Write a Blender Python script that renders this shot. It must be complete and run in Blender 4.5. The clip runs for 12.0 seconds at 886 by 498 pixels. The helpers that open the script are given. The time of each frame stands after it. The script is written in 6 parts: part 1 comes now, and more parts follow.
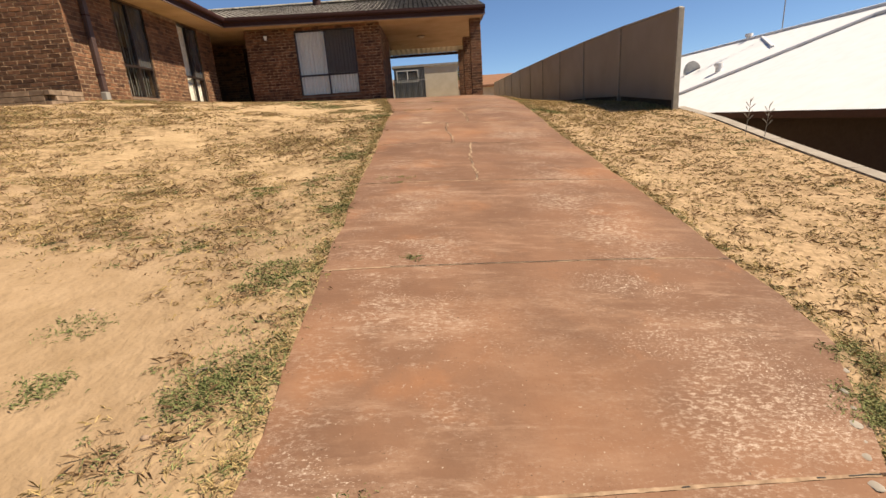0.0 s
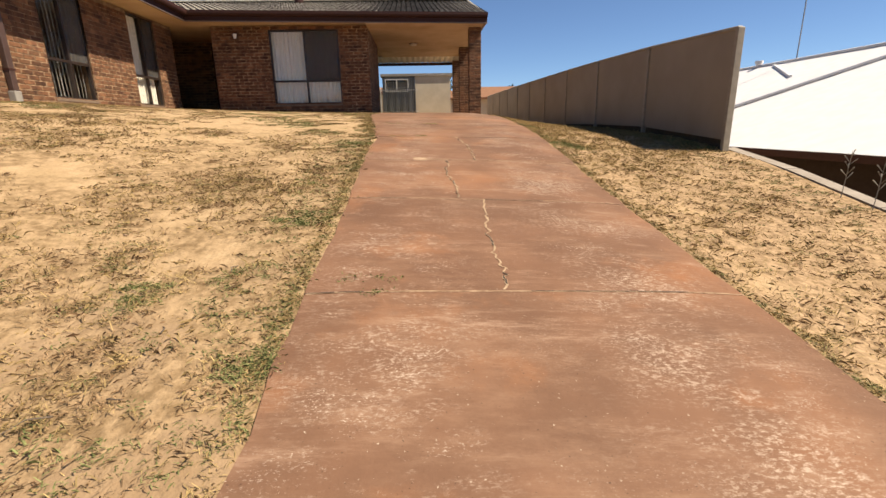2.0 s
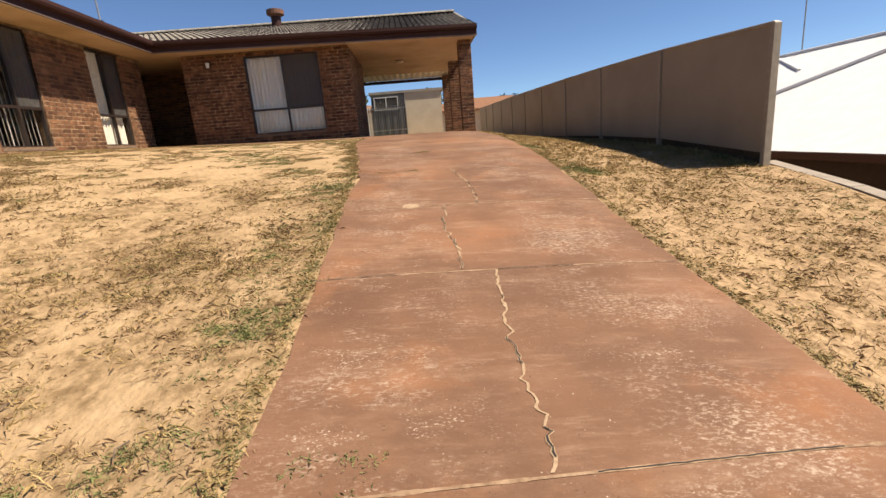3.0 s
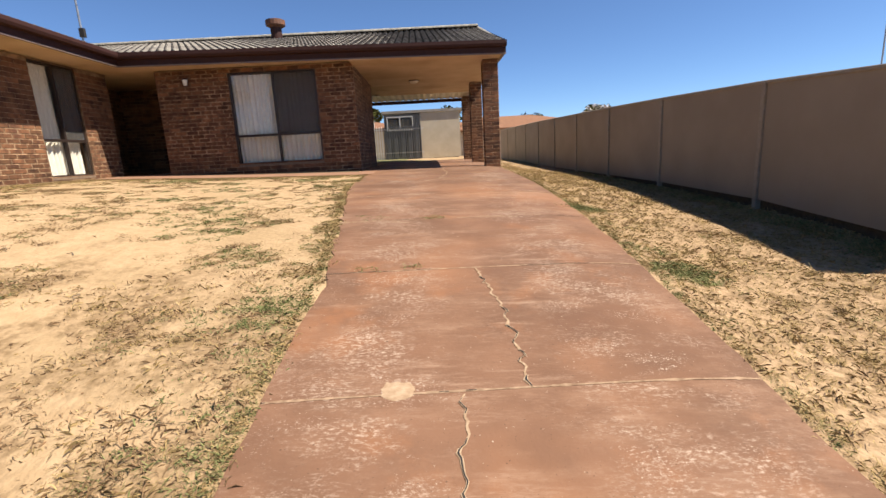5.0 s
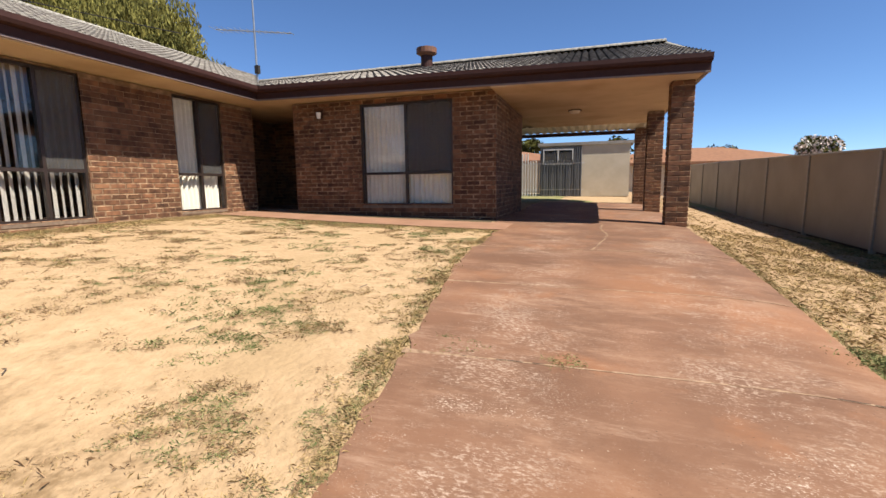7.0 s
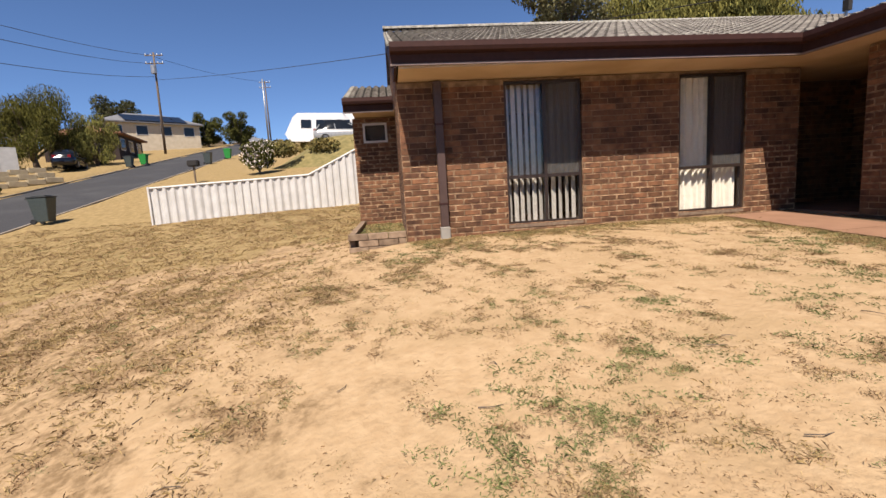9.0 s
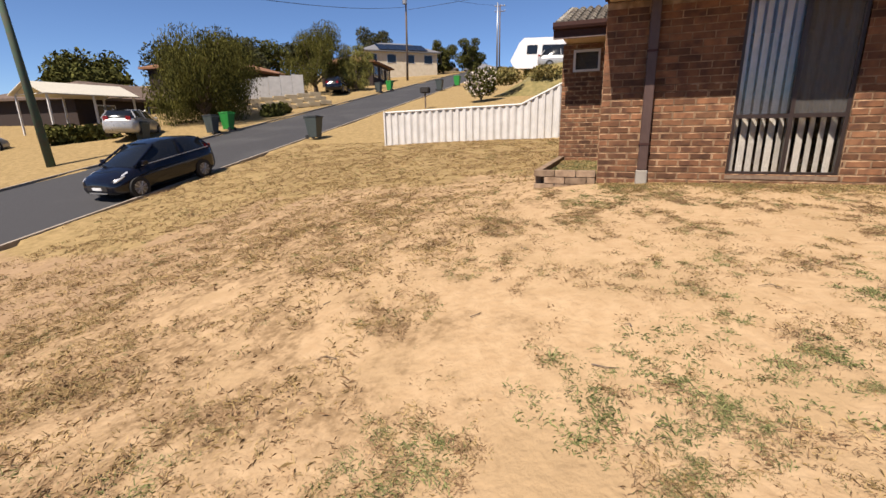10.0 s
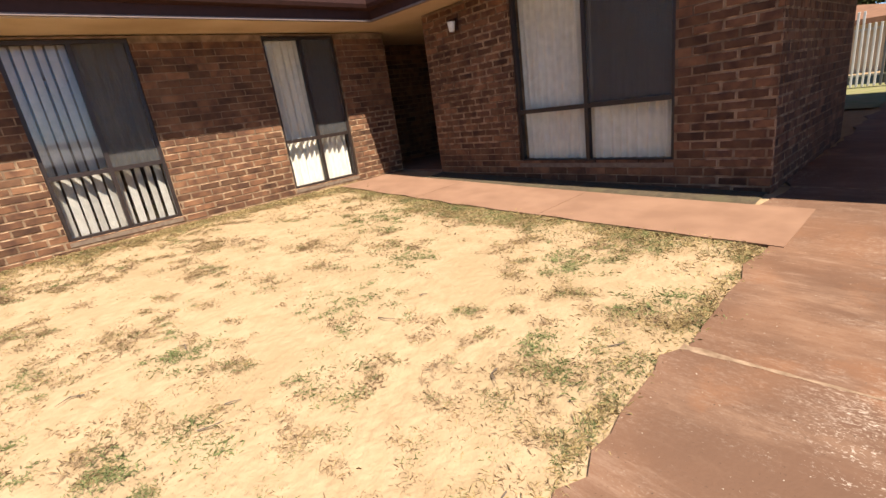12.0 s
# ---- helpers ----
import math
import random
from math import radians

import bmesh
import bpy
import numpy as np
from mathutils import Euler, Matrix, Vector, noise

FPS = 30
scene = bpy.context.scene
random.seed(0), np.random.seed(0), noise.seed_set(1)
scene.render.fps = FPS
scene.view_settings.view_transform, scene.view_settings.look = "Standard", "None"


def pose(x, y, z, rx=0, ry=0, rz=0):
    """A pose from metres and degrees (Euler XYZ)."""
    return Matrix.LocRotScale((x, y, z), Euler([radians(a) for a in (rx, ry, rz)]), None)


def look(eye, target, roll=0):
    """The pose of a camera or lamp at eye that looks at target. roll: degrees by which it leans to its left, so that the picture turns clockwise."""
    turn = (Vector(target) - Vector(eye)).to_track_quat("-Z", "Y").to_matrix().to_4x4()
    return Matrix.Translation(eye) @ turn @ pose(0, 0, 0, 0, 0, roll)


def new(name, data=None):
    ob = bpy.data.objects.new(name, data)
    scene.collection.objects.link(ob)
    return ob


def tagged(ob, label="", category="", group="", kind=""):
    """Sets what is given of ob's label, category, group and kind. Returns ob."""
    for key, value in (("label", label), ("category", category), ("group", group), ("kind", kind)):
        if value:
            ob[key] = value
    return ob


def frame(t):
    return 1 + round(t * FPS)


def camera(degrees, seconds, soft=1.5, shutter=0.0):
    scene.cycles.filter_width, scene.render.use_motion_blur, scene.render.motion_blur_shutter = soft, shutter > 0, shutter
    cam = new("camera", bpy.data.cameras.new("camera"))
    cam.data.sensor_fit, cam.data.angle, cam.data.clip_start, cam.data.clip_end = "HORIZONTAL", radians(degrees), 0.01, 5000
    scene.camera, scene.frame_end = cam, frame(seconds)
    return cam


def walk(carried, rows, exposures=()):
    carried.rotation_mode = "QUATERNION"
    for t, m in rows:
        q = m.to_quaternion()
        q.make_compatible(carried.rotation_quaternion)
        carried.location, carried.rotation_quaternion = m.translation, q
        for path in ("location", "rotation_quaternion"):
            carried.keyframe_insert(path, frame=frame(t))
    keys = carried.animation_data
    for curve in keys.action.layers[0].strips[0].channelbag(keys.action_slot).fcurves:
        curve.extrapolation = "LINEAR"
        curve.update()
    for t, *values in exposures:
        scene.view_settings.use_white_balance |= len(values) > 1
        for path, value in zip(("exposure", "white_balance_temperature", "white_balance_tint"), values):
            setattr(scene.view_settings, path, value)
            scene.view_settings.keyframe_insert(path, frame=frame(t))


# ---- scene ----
cam = camera(88.3, 12.0)
PATH = [
    (0, (0.079, -0.158, 1.367), (0.085, 1.766, 0.821), -4.1),
    (0.5, (0.107, 0.286, 1.452), (0.149, 2.22, 0.946), -3.8),
    (1, (0.015, 0.757, 1.534), (0.071, 2.689, 1.021), -3.3),
    (1.5, (0.012, 1.257, 1.592), (0.103, 3.189, 1.082), -2.2),
    (2, (-0.002, 1.775, 1.688), (0.083, 3.705, 1.17), -1.2),
    (2.5, (-0.03, 2.307, 1.818), (0.062, 4.237, 1.305), -1.6),
    (3, (0.074, 2.864, 1.94), (0.159, 4.806, 1.466), -4.8),
    (3.5, (0.088, 3.421, 2.03), (0.17, 5.38, 1.638), -1.3),
    (3.7, (0.076, 3.645, 2.099), (0.155, 5.604, 1.703), -1.1),
    (5.3, (0.299, 5.509, 2.488), (0.326, 7.465, 2.073), -3.4),
    (5.5, (0.347, 5.725, 2.51), (0.37, 7.688, 2.128), -3.2),
    (6, (0.356, 6.314, 2.613), (0.338, 8.277, 2.228), -3.3),
    (6.5, (0.308, 6.94, 2.742), (0.054, 8.896, 2.41), -4.4),
    (7, (0.335, 7.503, 2.817), (-0.283, 9.385, 2.536), -0.8),
    (7.2, (0.269, 7.68, 2.867), (-0.541, 9.489, 2.597), -0.8),
    (7.5, (0.169, 7.946, 2.926), (-1.059, 9.508, 2.699), -0.8),
    (7.7, (0.112, 8.157, 2.944), (-1.225, 9.63, 2.742), -1.9),
    (9.3, (-0.106, 9.753, 3.03), (-2.07, 9.607, 2.682), -1.1),
    (9.5, (-0.134, 9.83, 3.02), (-2.06, 9.486, 2.605), 0.8),
    (10, (-0.078, 9.99, 3.054), (-1.883, 9.306, 2.531), -1.1),
    (10.4, (-0.11, 10.193, 3.04), (-2.003, 9.87, 2.482), 2.6),
    (10.5, (-0.123, 10.227, 3.038), (-2.036, 10.038, 2.487), 2.6),
    (11, (-0.202, 10.568, 3.107), (-1.968, 11.313, 2.536), 2.5),
    (11.4, (-0.255, 10.853, 3.209), (-1.918, 11.8, 2.628), -3.2),
    (11.5, (-0.27, 10.92, 3.198), (-1.934, 11.873, 2.628), -3.2),
    (12, (-0.3, 11.21, 3.281), (-1.762, 12.437, 2.684), -8.2),
]
walk(cam, [(t, look(eye, target, roll)) for t, eye, target, roll in PATH],
     [(0, 0.98, 7250, 10), (2.5, 1.02, 7200, 11), (3.7, 1.05, 6900, 12), (5.3, 1.17, 6500, 10), (7.6, 1.17, 6350, 10), (9.0, 0.9, 6550, 14), (9.7, 0.9, 6600, 14), (10.5, 0.92, 6850, 16), (10.9, 0.87, 6950, 16), (11.4, 1.13, 6600, 11), (12, 1.33, 6500, 10)])

# ---- world, sun ----
SUN = Vector((0.64, -0.17, 1.0)).normalized()
sky_world = bpy.data.worlds.new("sky")
scene.world = sky_world
sky_world.use_nodes = True
wn = sky_world.node_tree.nodes
sky = wn.new("ShaderNodeTexSky")
sky.sky_type = "NISHITA"
sky.sun_disc = False
sky.altitude = 3000
sky.sun_elevation = math.asin(SUN.z)
sky.sun_rotation = math.atan2(SUN.x, SUN.y)
sky.air_density, sky.dust_density, sky.ozone_density = 1.0, 0.0, 8.0
wn["Background"].inputs["Strength"].default_value = 0.069
sky_world.node_tree.links.new(sky.outputs[0], wn["Background"].inputs[0])
sun = new("sun", bpy.data.lights.new("sun", "SUN"))
sun.data.energy, sun.data.angle, sun.data.color = 5.0, radians(0.5), (1.0, 0.93, 0.82)
sun.matrix_world = look(SUN * 60, (0, 0, 0))


# ---- materials ----
def material(name, c1, c2, scale=8.0, rough=0.8, bump=0.15, c3=None, scale3=1.2, metal=0.0, detail=6.0, spread=(0.35, 0.65),
             bump_scale=None, stretch=(1, 1, 1), vary=0.0, island=False, depth=0.01, cut3=(0.5, 0.68), spec=0.3):
    """Two mottled tones, a third one in larger patches, fine relief and a change from piece to piece."""
    m = bpy.data.materials.new(name)
    m.use_nodes = True
    nt = m.node_tree
    n, l = nt.nodes, nt.links
    b = n["Principled BSDF"]
    b.inputs["Metallic"].default_value = metal
    b.inputs["Specular IOR Level"].default_value = spec
    geo = n.new("ShaderNodeNewGeometry")
    mp = n.new("ShaderNodeMapping")
    mp.inputs["Scale"].default_value = stretch
    l.new(geo.outputs["Position"], mp.inputs[0])

    def noisy(sc, det=detail):
        t = n.new("ShaderNodeTexNoise")
        t.inputs["Scale"].default_value, t.inputs["Detail"].default_value = sc, det
        l.new(mp.outputs[0], t.inputs["Vector"])
        return t

    def ramp(src, lo, hi):
        r = n.new("ShaderNodeMapRange")
        r.inputs["From Min"].default_value, r.inputs["From Max"].default_value = lo, hi
        l.new(src, r.inputs["Value"])
        return r.outputs[0]

    def mix(fac, a, c):
        x = n.new("ShaderNodeMix")
        x.data_type = "RGBA"
        for sock, v in ((x.inputs[0], fac), (x.inputs[6], a), (x.inputs[7], c)):
            if hasattr(v, "is_linked"):
                l.new(v, sock)
            elif isinstance(v, (int, float)):
                sock.default_value = v
            else:
                sock.default_value = (*v, 1)
        return x.outputs[2]

    col = mix(ramp(noisy(scale).outputs[0], *spread), c1, c2)
    if c3:
        col = mix(ramp(noisy(scale3, 4).outputs[0], *cut3), col, c3)
    if vary:
        hsv = n.new("ShaderNodeHueSaturation")
        rnd = geo.outputs["Random Per Island"] if island else n.new("ShaderNodeObjectInfo").outputs["Random"]
        r = n.new("ShaderNodeMapRange")
        r.inputs["To Min"].default_value, r.inputs["To Max"].default_value = 1 - vary, 1 + vary
        l.new(rnd, r.inputs["Value"])
        l.new(r.outputs[0], hsv.inputs["Value"])
        l.new(col, hsv.inputs["Color"])
        col = hsv.outputs[0]
    l.new(col, b.inputs["Base Color"])
    r2 = n.new("ShaderNodeMapRange")
    r2.inputs["To Min"].default_value, r2.inputs["To Max"].default_value = max(0.02, rough - 0.1), min(1, rough + 0.1)
    l.new(noisy(scale * 0.6, 3).outputs[0], r2.inputs["Value"])
    l.new(r2.outputs[0], b.inputs["Roughness"])
    if bump:
        bp = n.new("ShaderNodeBump")
        bp.inputs["Strength"].default_value, bp.inputs["Distance"].default_value = bump, depth
        l.new(noisy(bump_scale or scale * 3).outputs[0], bp.inputs["Height"])
        l.new(bp.outputs[0], b.inputs["Normal"])
    return m


def plain(name, c, rough=0.5, metal=0.0, spec=0.4, scale=14.0, bump=0.04):
    d = tuple(x * 0.82 for x in c)
    return material(name, c, d, scale=scale, rough=rough, metal=metal, bump=bump, spec=spec)


M = {}


def ground_material():
    """Sandy soil that goes over into sparse lawn, turf and straw litter; how much of each is laid on the ground's mesh, noise frays the seams."""
    m = material("sandy_soil", (0.358, 0.25, 0.143), (0.308, 0.208, 0.114), scale=9, rough=0.95, bump=0.55, bump_scale=19, c3=(0.3, 0.206, 0.112), scale3=1.6, depth=0.035, spec=0.1)
    n, l = m.node_tree.nodes, m.node_tree.links
    b = n["Principled BSDF"]
    col = b.inputs["Base Color"].links[0].from_socket
    geo = n.new("ShaderNodeNewGeometry")

    def mottle(scale, lo, hi, detail=7):
        t = n.new("ShaderNodeTexNoise")
        t.inputs["Scale"].default_value, t.inputs["Detail"].default_value, t.inputs["Roughness"].default_value = scale, detail, 0.62
        r = n.new("ShaderNodeMapRange")
        r.inputs["From Min"].default_value, r.inputs["From Max"].default_value = lo, hi
        l.new(geo.outputs["Position"], t.inputs["Vector"]), l.new(t.outputs[0], r.inputs["Value"])
        return r.outputs[0]

    def mix(fac, a, c):
        x = n.new("ShaderNodeMix")
        x.data_type = "RGBA"
        l.new(fac, x.inputs[0])
        for sock, v in ((x.inputs[6], a), (x.inputs[7], c)):
            if isinstance(v, tuple):
                sock.default_value = (*v, 1)
            else:
                l.new(v, sock)
        return x.outputs[2]

    fray = mottle(3.2, 0.25, 0.75)
    for key, light, dark, scale, cut in (("dirt", (0.28, 0.19, 0.112), (0.225, 0.148, 0.083), 4, (0.35, 0.65)), ("sparse", (0.315, 0.215, 0.12), (0.175, 0.113, 0.058), 13, (0.4, 0.62)), ("turf", (0.285, 0.203, 0.095), (0.19, 0.132, 0.058), 5, (0.35, 0.65)),
                                         ("litter", (0.335, 0.228, 0.132), (0.2, 0.13, 0.07), 15, (0.42, 0.62))):
        at = n.new("ShaderNodeAttribute")
        at.attribute_name = key
        add = n.new("ShaderNodeMath")
        add.operation = "MULTIPLY_ADD"
        l.new(fray, add.inputs[0])
        add.inputs[1].default_value = 0.9
        l.new(at.outputs["Fac"], add.inputs[2])
        edge = n.new("ShaderNodeMapRange")
        edge.interpolation_type = "SMOOTHSTEP"
        edge.inputs["From Min"].default_value, edge.inputs["From Max"].default_value = 0.7, 1.15
        l.new(add.outputs[0], edge.inputs["Value"])
        col = mix(edge.outputs[0], col, mix(mottle(scale, *cut), light, dark))
    l.new(col, b.inputs["Base Color"])
    return m


M["sand"] = ground_material()


def drive_material():
    """Red painted concrete: warm blotches, cross-wise broom streaks, flaking pale scuffs along the wheel tracks."""
    m = material("red_concrete", (0.162, 0.085, 0.051), (0.126, 0.066, 0.04), scale=2.2, rough=0.74, bump=0.3, bump_scale=60, c3=(0.205, 0.101, 0.055), scale3=0.75,
                 stretch=(1.0, 1.0, 1), vary=0.06, depth=0.006, cut3=(0.52, 0.7), spec=0.12)
    n, l = m.node_tree.nodes, m.node_tree.links
    b = n["Principled BSDF"]
    col = b.inputs["Base Color"].links[0].from_socket
    geo = n.new("ShaderNodeNewGeometry")

    def layer(scale, lo, hi, stretch, rough=0.65, shift=0.0):
        mp = n.new("ShaderNodeMapping")
        mp.inputs["Scale"].default_value = stretch
        mp.inputs["Location"].default_value = (shift, shift, 0)
        t = n.new("ShaderNodeTexNoise")
        t.inputs["Scale"].default_value, t.inputs["Detail"].default_value, t.inputs["Roughness"].default_value = scale, 8, rough
        r = n.new("ShaderNodeMapRange")
        r.inputs["From Min"].default_value, r.inputs["From Max"].default_value = lo, hi
        l.new(geo.outputs["Position"], mp.inputs[0]), l.new(mp.outputs[0], t.inputs["Vector"]), l.new(t.outputs[0], r.inputs["Value"])
        return r.outputs[0]

    def times(a, c):
        x = n.new("ShaderNodeMath")
        x.operation, x.use_clamp = "MULTIPLY", True
        l.new(a, x.inputs[0])
        if isinstance(c, float):
            x.inputs[1].default_value = c
        else:
            l.new(c, x.inputs[1])
        return x.outputs[0]

    # scuffs lie thickest along the two wheel tracks
    sep, wave, lane = n.new("ShaderNodeSeparateXYZ"), n.new("ShaderNodeMath"), n.new("ShaderNodeMapRange")
    turn = n.new("ShaderNodeMath")
    turn.operation, turn.inputs[1].default_value, turn.inputs[2].default_value = "MULTIPLY_ADD", 4.333, 2.3
    wave.operation = "SINE"
    lane.inputs["From Min"].default_value, lane.inputs["From Max"].default_value, lane.inputs["To Min"].default_value = -0.6, 0.7, 0.18
    l.new(geo.outputs["Position"], sep.inputs[0]), l.new(sep.outputs[0], turn.inputs[0]), l.new(turn.outputs[0], wave.inputs[0]), l.new(wave.outputs[0], lane.inputs["Value"])

    orange = times(layer(1.6, 0.56, 0.74, (1, 1, 1), 0.6, 7.0), 0.8)
    damp = times(layer(1.1, 0.47, 0.68, (1, 1, 1), 0.6, 3.0), 0.65)
    dust = times(times(layer(1.4, 0.46, 0.66, (0.75, 1.6, 1), 0.7, 11.0), layer(5, 0.4, 0.66, (0.65, 2.2, 1), 0.75)), 0.75)
    streak = times(times(layer(1.9, 0.5, 0.64, (0.55, 1.9, 1), 0.7, 5.0), layer(6, 0.48, 0.68, (0.5, 3.4, 1), 0.8)), 0.85)
    flake = times(times(layer(1.6, 0.465, 0.6, (0.75, 1.5, 1), 0.75), layer(44, 0.5, 0.6, (0.7, 1.5, 1), 0.8)), lane.outputs[0])
    chips = times(times(layer(2.1, 0.52, 0.6, (0.7, 1.5, 1), 0.7, 9.0), layer(80, 0.56, 0.62, (0.8, 1.4, 1), 0.7)), lane.outputs[0])
    specks = layer(75, 0.72, 0.745, (1, 1, 1), 0.45)
    pits = layer(90, 0.3, 0.27, (1, 1, 1), 0.45, 2.0)
    for fac, c in ((damp, (0.108, 0.058, 0.036)), (orange, (0.232, 0.103, 0.049)), (dust, (0.26, 0.155, 0.098)), (streak, (0.29, 0.185, 0.125)), (flake, (0.37, 0.275, 0.205)), (chips, (0.43, 0.34, 0.265)), (specks, (0.4, 0.32, 0.24)), (pits, (0.07, 0.04, 0.025))):
        x = n.new("ShaderNodeMix")
        x.data_type = "RGBA"
        l.new(fac, x.inputs[0]), l.new(col, x.inputs[6])
        x.inputs[7].default_value = (*c, 1)
        col = x.outputs[2]
    l.new(col, b.inputs["Base Color"])
    return m


M["drive"] = drive_material()
M["kerb"] = material("worn_kerb", (0.27, 0.232, 0.188), (0.21, 0.173, 0.135), scale=6, rough=0.9)
M["path"] = material("path_concrete", (0.25, 0.138, 0.084), (0.2, 0.106, 0.063), scale=3, rough=0.8, bump=0.1, bump_scale=60, depth=0.006)
M["path_pale"] = material("pale_cement", (0.279, 0.195, 0.13), (0.242, 0.158, 0.102), scale=12, rough=0.9)
M["joint"] = material("joint_sand", (0.3, 0.2, 0.125), (0.165, 0.1, 0.058), scale=20, rough=0.95)
M["crack"] = material("crack_filler", (0.345, 0.247, 0.158), (0.255, 0.165, 0.0975), scale=30, rough=0.95)
M["mortar"] = material("mortar", (0.29, 0.19, 0.112), (0.14, 0.088, 0.05), scale=9, rough=0.95, c3=(0.1, 0.06, 0.035), scale3=1.4)
BRICK = dict(scale=7, rough=0.85, bump=0.35, bump_scale=90, vary=0.45, depth=0.004, c3=(0.17, 0.085, 0.042), scale3=4.0, cut3=(0.54, 0.74))
M["brick"] = material("red_brown_brick", (0.16, 0.072, 0.034), (0.074, 0.033, 0.018), **BRICK)
M["bricks"] = material("red_brown_brick_joined", (0.16, 0.072, 0.034), (0.074, 0.033, 0.018), island=True, **BRICK)
M["brick_rim"] = material("worn_brick_edge", (0.36, 0.225, 0.128), (0.11, 0.052, 0.027), scale=9, rough=0.9, bump=0.2, spread=(0.4, 0.56))
M["bed_brick"] = material("weathered_bed_brick", (0.25, 0.175, 0.115), (0.14, 0.092, 0.058), scale=9, rough=0.95, bump=0.4, vary=0.25)
M["fascia"] = plain("dark_brown_paint", (0.045, 0.0185, 0.0145), rough=0.62, spec=0.2)
M["soffit"] = material("cream_soffit", (0.56, 0.42, 0.27), (0.5, 0.365, 0.228), scale=2, rough=0.8, bump=0.03, c3=(0.42, 0.3, 0.18), scale3=0.8)
M["tile"] = material("weathered_roof_tile", (0.2, 0.175, 0.148), (0.1, 0.086, 0.072), scale=10, rough=0.9, bump=0.3, vary=0.15, island=True,
                     c3=(0.253, 0.231, 0.191), scale3=3)
M["fence"] = material("cream_sheet_fence", (0.3, 0.25, 0.185), (0.262, 0.218, 0.16), scale=1.5, rough=0.6, bump=0.03)
M["fence_post"] = plain("cream_fence_post", (0.31, 0.265, 0.2), rough=0.5)
M["white_roof"] = material("white_painted_roof", (0.62, 0.61, 0.605), (0.57, 0.56, 0.555), scale=3, rough=0.7, bump=0.05)
# near-black base colour: the shade under eaves is painted into these walls
M["shade"] = plain("shade_toned_brick", (0.03, 0.0188, 0.015), rough=0.9)
M["concrete"] = material("grey_concrete", (0.281, 0.253, 0.214), (0.225, 0.197, 0.163), scale=6, rough=0.9)
M["asphalt"] = material("asphalt", (0.0446, 0.0436, 0.0446), (0.0315, 0.0304, 0.0315), scale=30, rough=0.85, bump=0.2, bump_scale=120, c3=(0.0525, 0.0514, 0.0514), scale3=0.4)
M["frame"] = plain("brown_aluminium_frame", (0.03, 0.0195, 0.0155), rough=0.4)
M["curtain"] = plain("cream_curtain", (0.78, 0.71, 0.6), rough=0.9)
M["blind"] = plain("white_vertical_blind", (0.62, 0.56, 0.49), rough=0.8)
M["white"] = material("white_painted_steel", (0.52, 0.5, 0.47), (0.45, 0.43, 0.4), scale=3, rough=0.55, bump=0.03)
M["dark"] = plain("dark_interior", (0.0225, 0.0195, 0.018), rough=0.9)
M["screen"] = plain("insect_screen", (0.09, 0.0825, 0.075), rough=0.8)

M["lilac"] = plain("pale_lilac_trim", (0.195, 0.143, 0.124), rough=0.6)
# channel colour: painted shade between the ribs together with black moss
M["tile_moss_shade"] = material("shaded_mossy_channel", (0.045, 0.0405, 0.0345), (0.0263, 0.024, 0.021), scale=8, rough=0.95, bump=0.2, c3=(0.09, 0.0803, 0.0675), scale3=1.5)
M["cap"] = material("mossy_cap_tile", (0.3, 0.28, 0.24), (0.15, 0.135, 0.112), scale=14, rough=0.9, vary=0.15)
M["rust"] = material("rusty_metal", (0.158, 0.0683, 0.0368), (0.105, 0.0525, 0.0368), scale=12, rough=0.7)
M["galv"] = plain("galvanised_steel", (0.375, 0.375, 0.375), rough=0.4, metal=0.7)
M["sill"] = material("dusty_sill", (0.205, 0.146, 0.0975), (0.146, 0.0975, 0.0683), scale=20, rough=0.9)
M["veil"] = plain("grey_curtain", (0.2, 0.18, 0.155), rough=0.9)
M["opal"] = plain("opal_glass", (0.748, 0.748, 0.739), rough=0.2)
M["pipe"] = plain("brown_pipe", (0.0683, 0.0394, 0.0315), rough=0.5)
M["soil"] = material("dry_soil", (0.0975, 0.0683, 0.039), (0.0585, 0.0414, 0.0244), scale=18, rough=0.95, bump=0.6, depth=0.03, c3=(0.09, 0.07, 0.036), scale3=5)
M["poly"] = plain("milky_plastic", (0.528, 0.488, 0.396), rough=0.4)
M["render"] = material("cream_render", (0.5, 0.43, 0.32), (0.44, 0.37, 0.27), scale=2, rough=0.9)
M["grey_steel"] = plain("grey_steel_sheet", (0.0892, 0.0892, 0.0919), rough=0.5)
M["lawn_green"] = material("thin_green_lawn", (0.146, 0.146, 0.0439), (0.219, 0.185, 0.0878), scale=4, rough=0.95, bump=0.5, depth=0.03)
M["dusty"] = plain("dead_stalk", (0.21, 0.189, 0.158), rough=0.9)
M["rubber"] = plain("black_rubber", (0.015, 0.015, 0.015), rough=0.8)
M["rim"] = plain("alloy_rim", (0.188, 0.188, 0.195), rough=0.35, metal=0.8)
M["car_black"] = plain("black_car_paint", (0.0045, 0.0045, 0.00825), rough=0.15, spec=0.5, bump=0)
M["car_silver"] = plain("silver_car_paint", (0.413, 0.405, 0.39), rough=0.3, metal=0.4, bump=0)
M["car_glass"] = plain("dark_glass", (0.009, 0.0105, 0.0128), rough=0.08, spec=0.5, bump=0)
M["lamp"] = plain("clear_lamp", (0.66, 0.66, 0.66), rough=0.1, metal=0.5)
M["tail"] = plain("red_lamp", (0.188, 0.0075, 0.0075), rough=0.2)
M["bin_green"] = plain("green_bin_plastic", (0.0169, 0.203, 0.0338), rough=0.5)
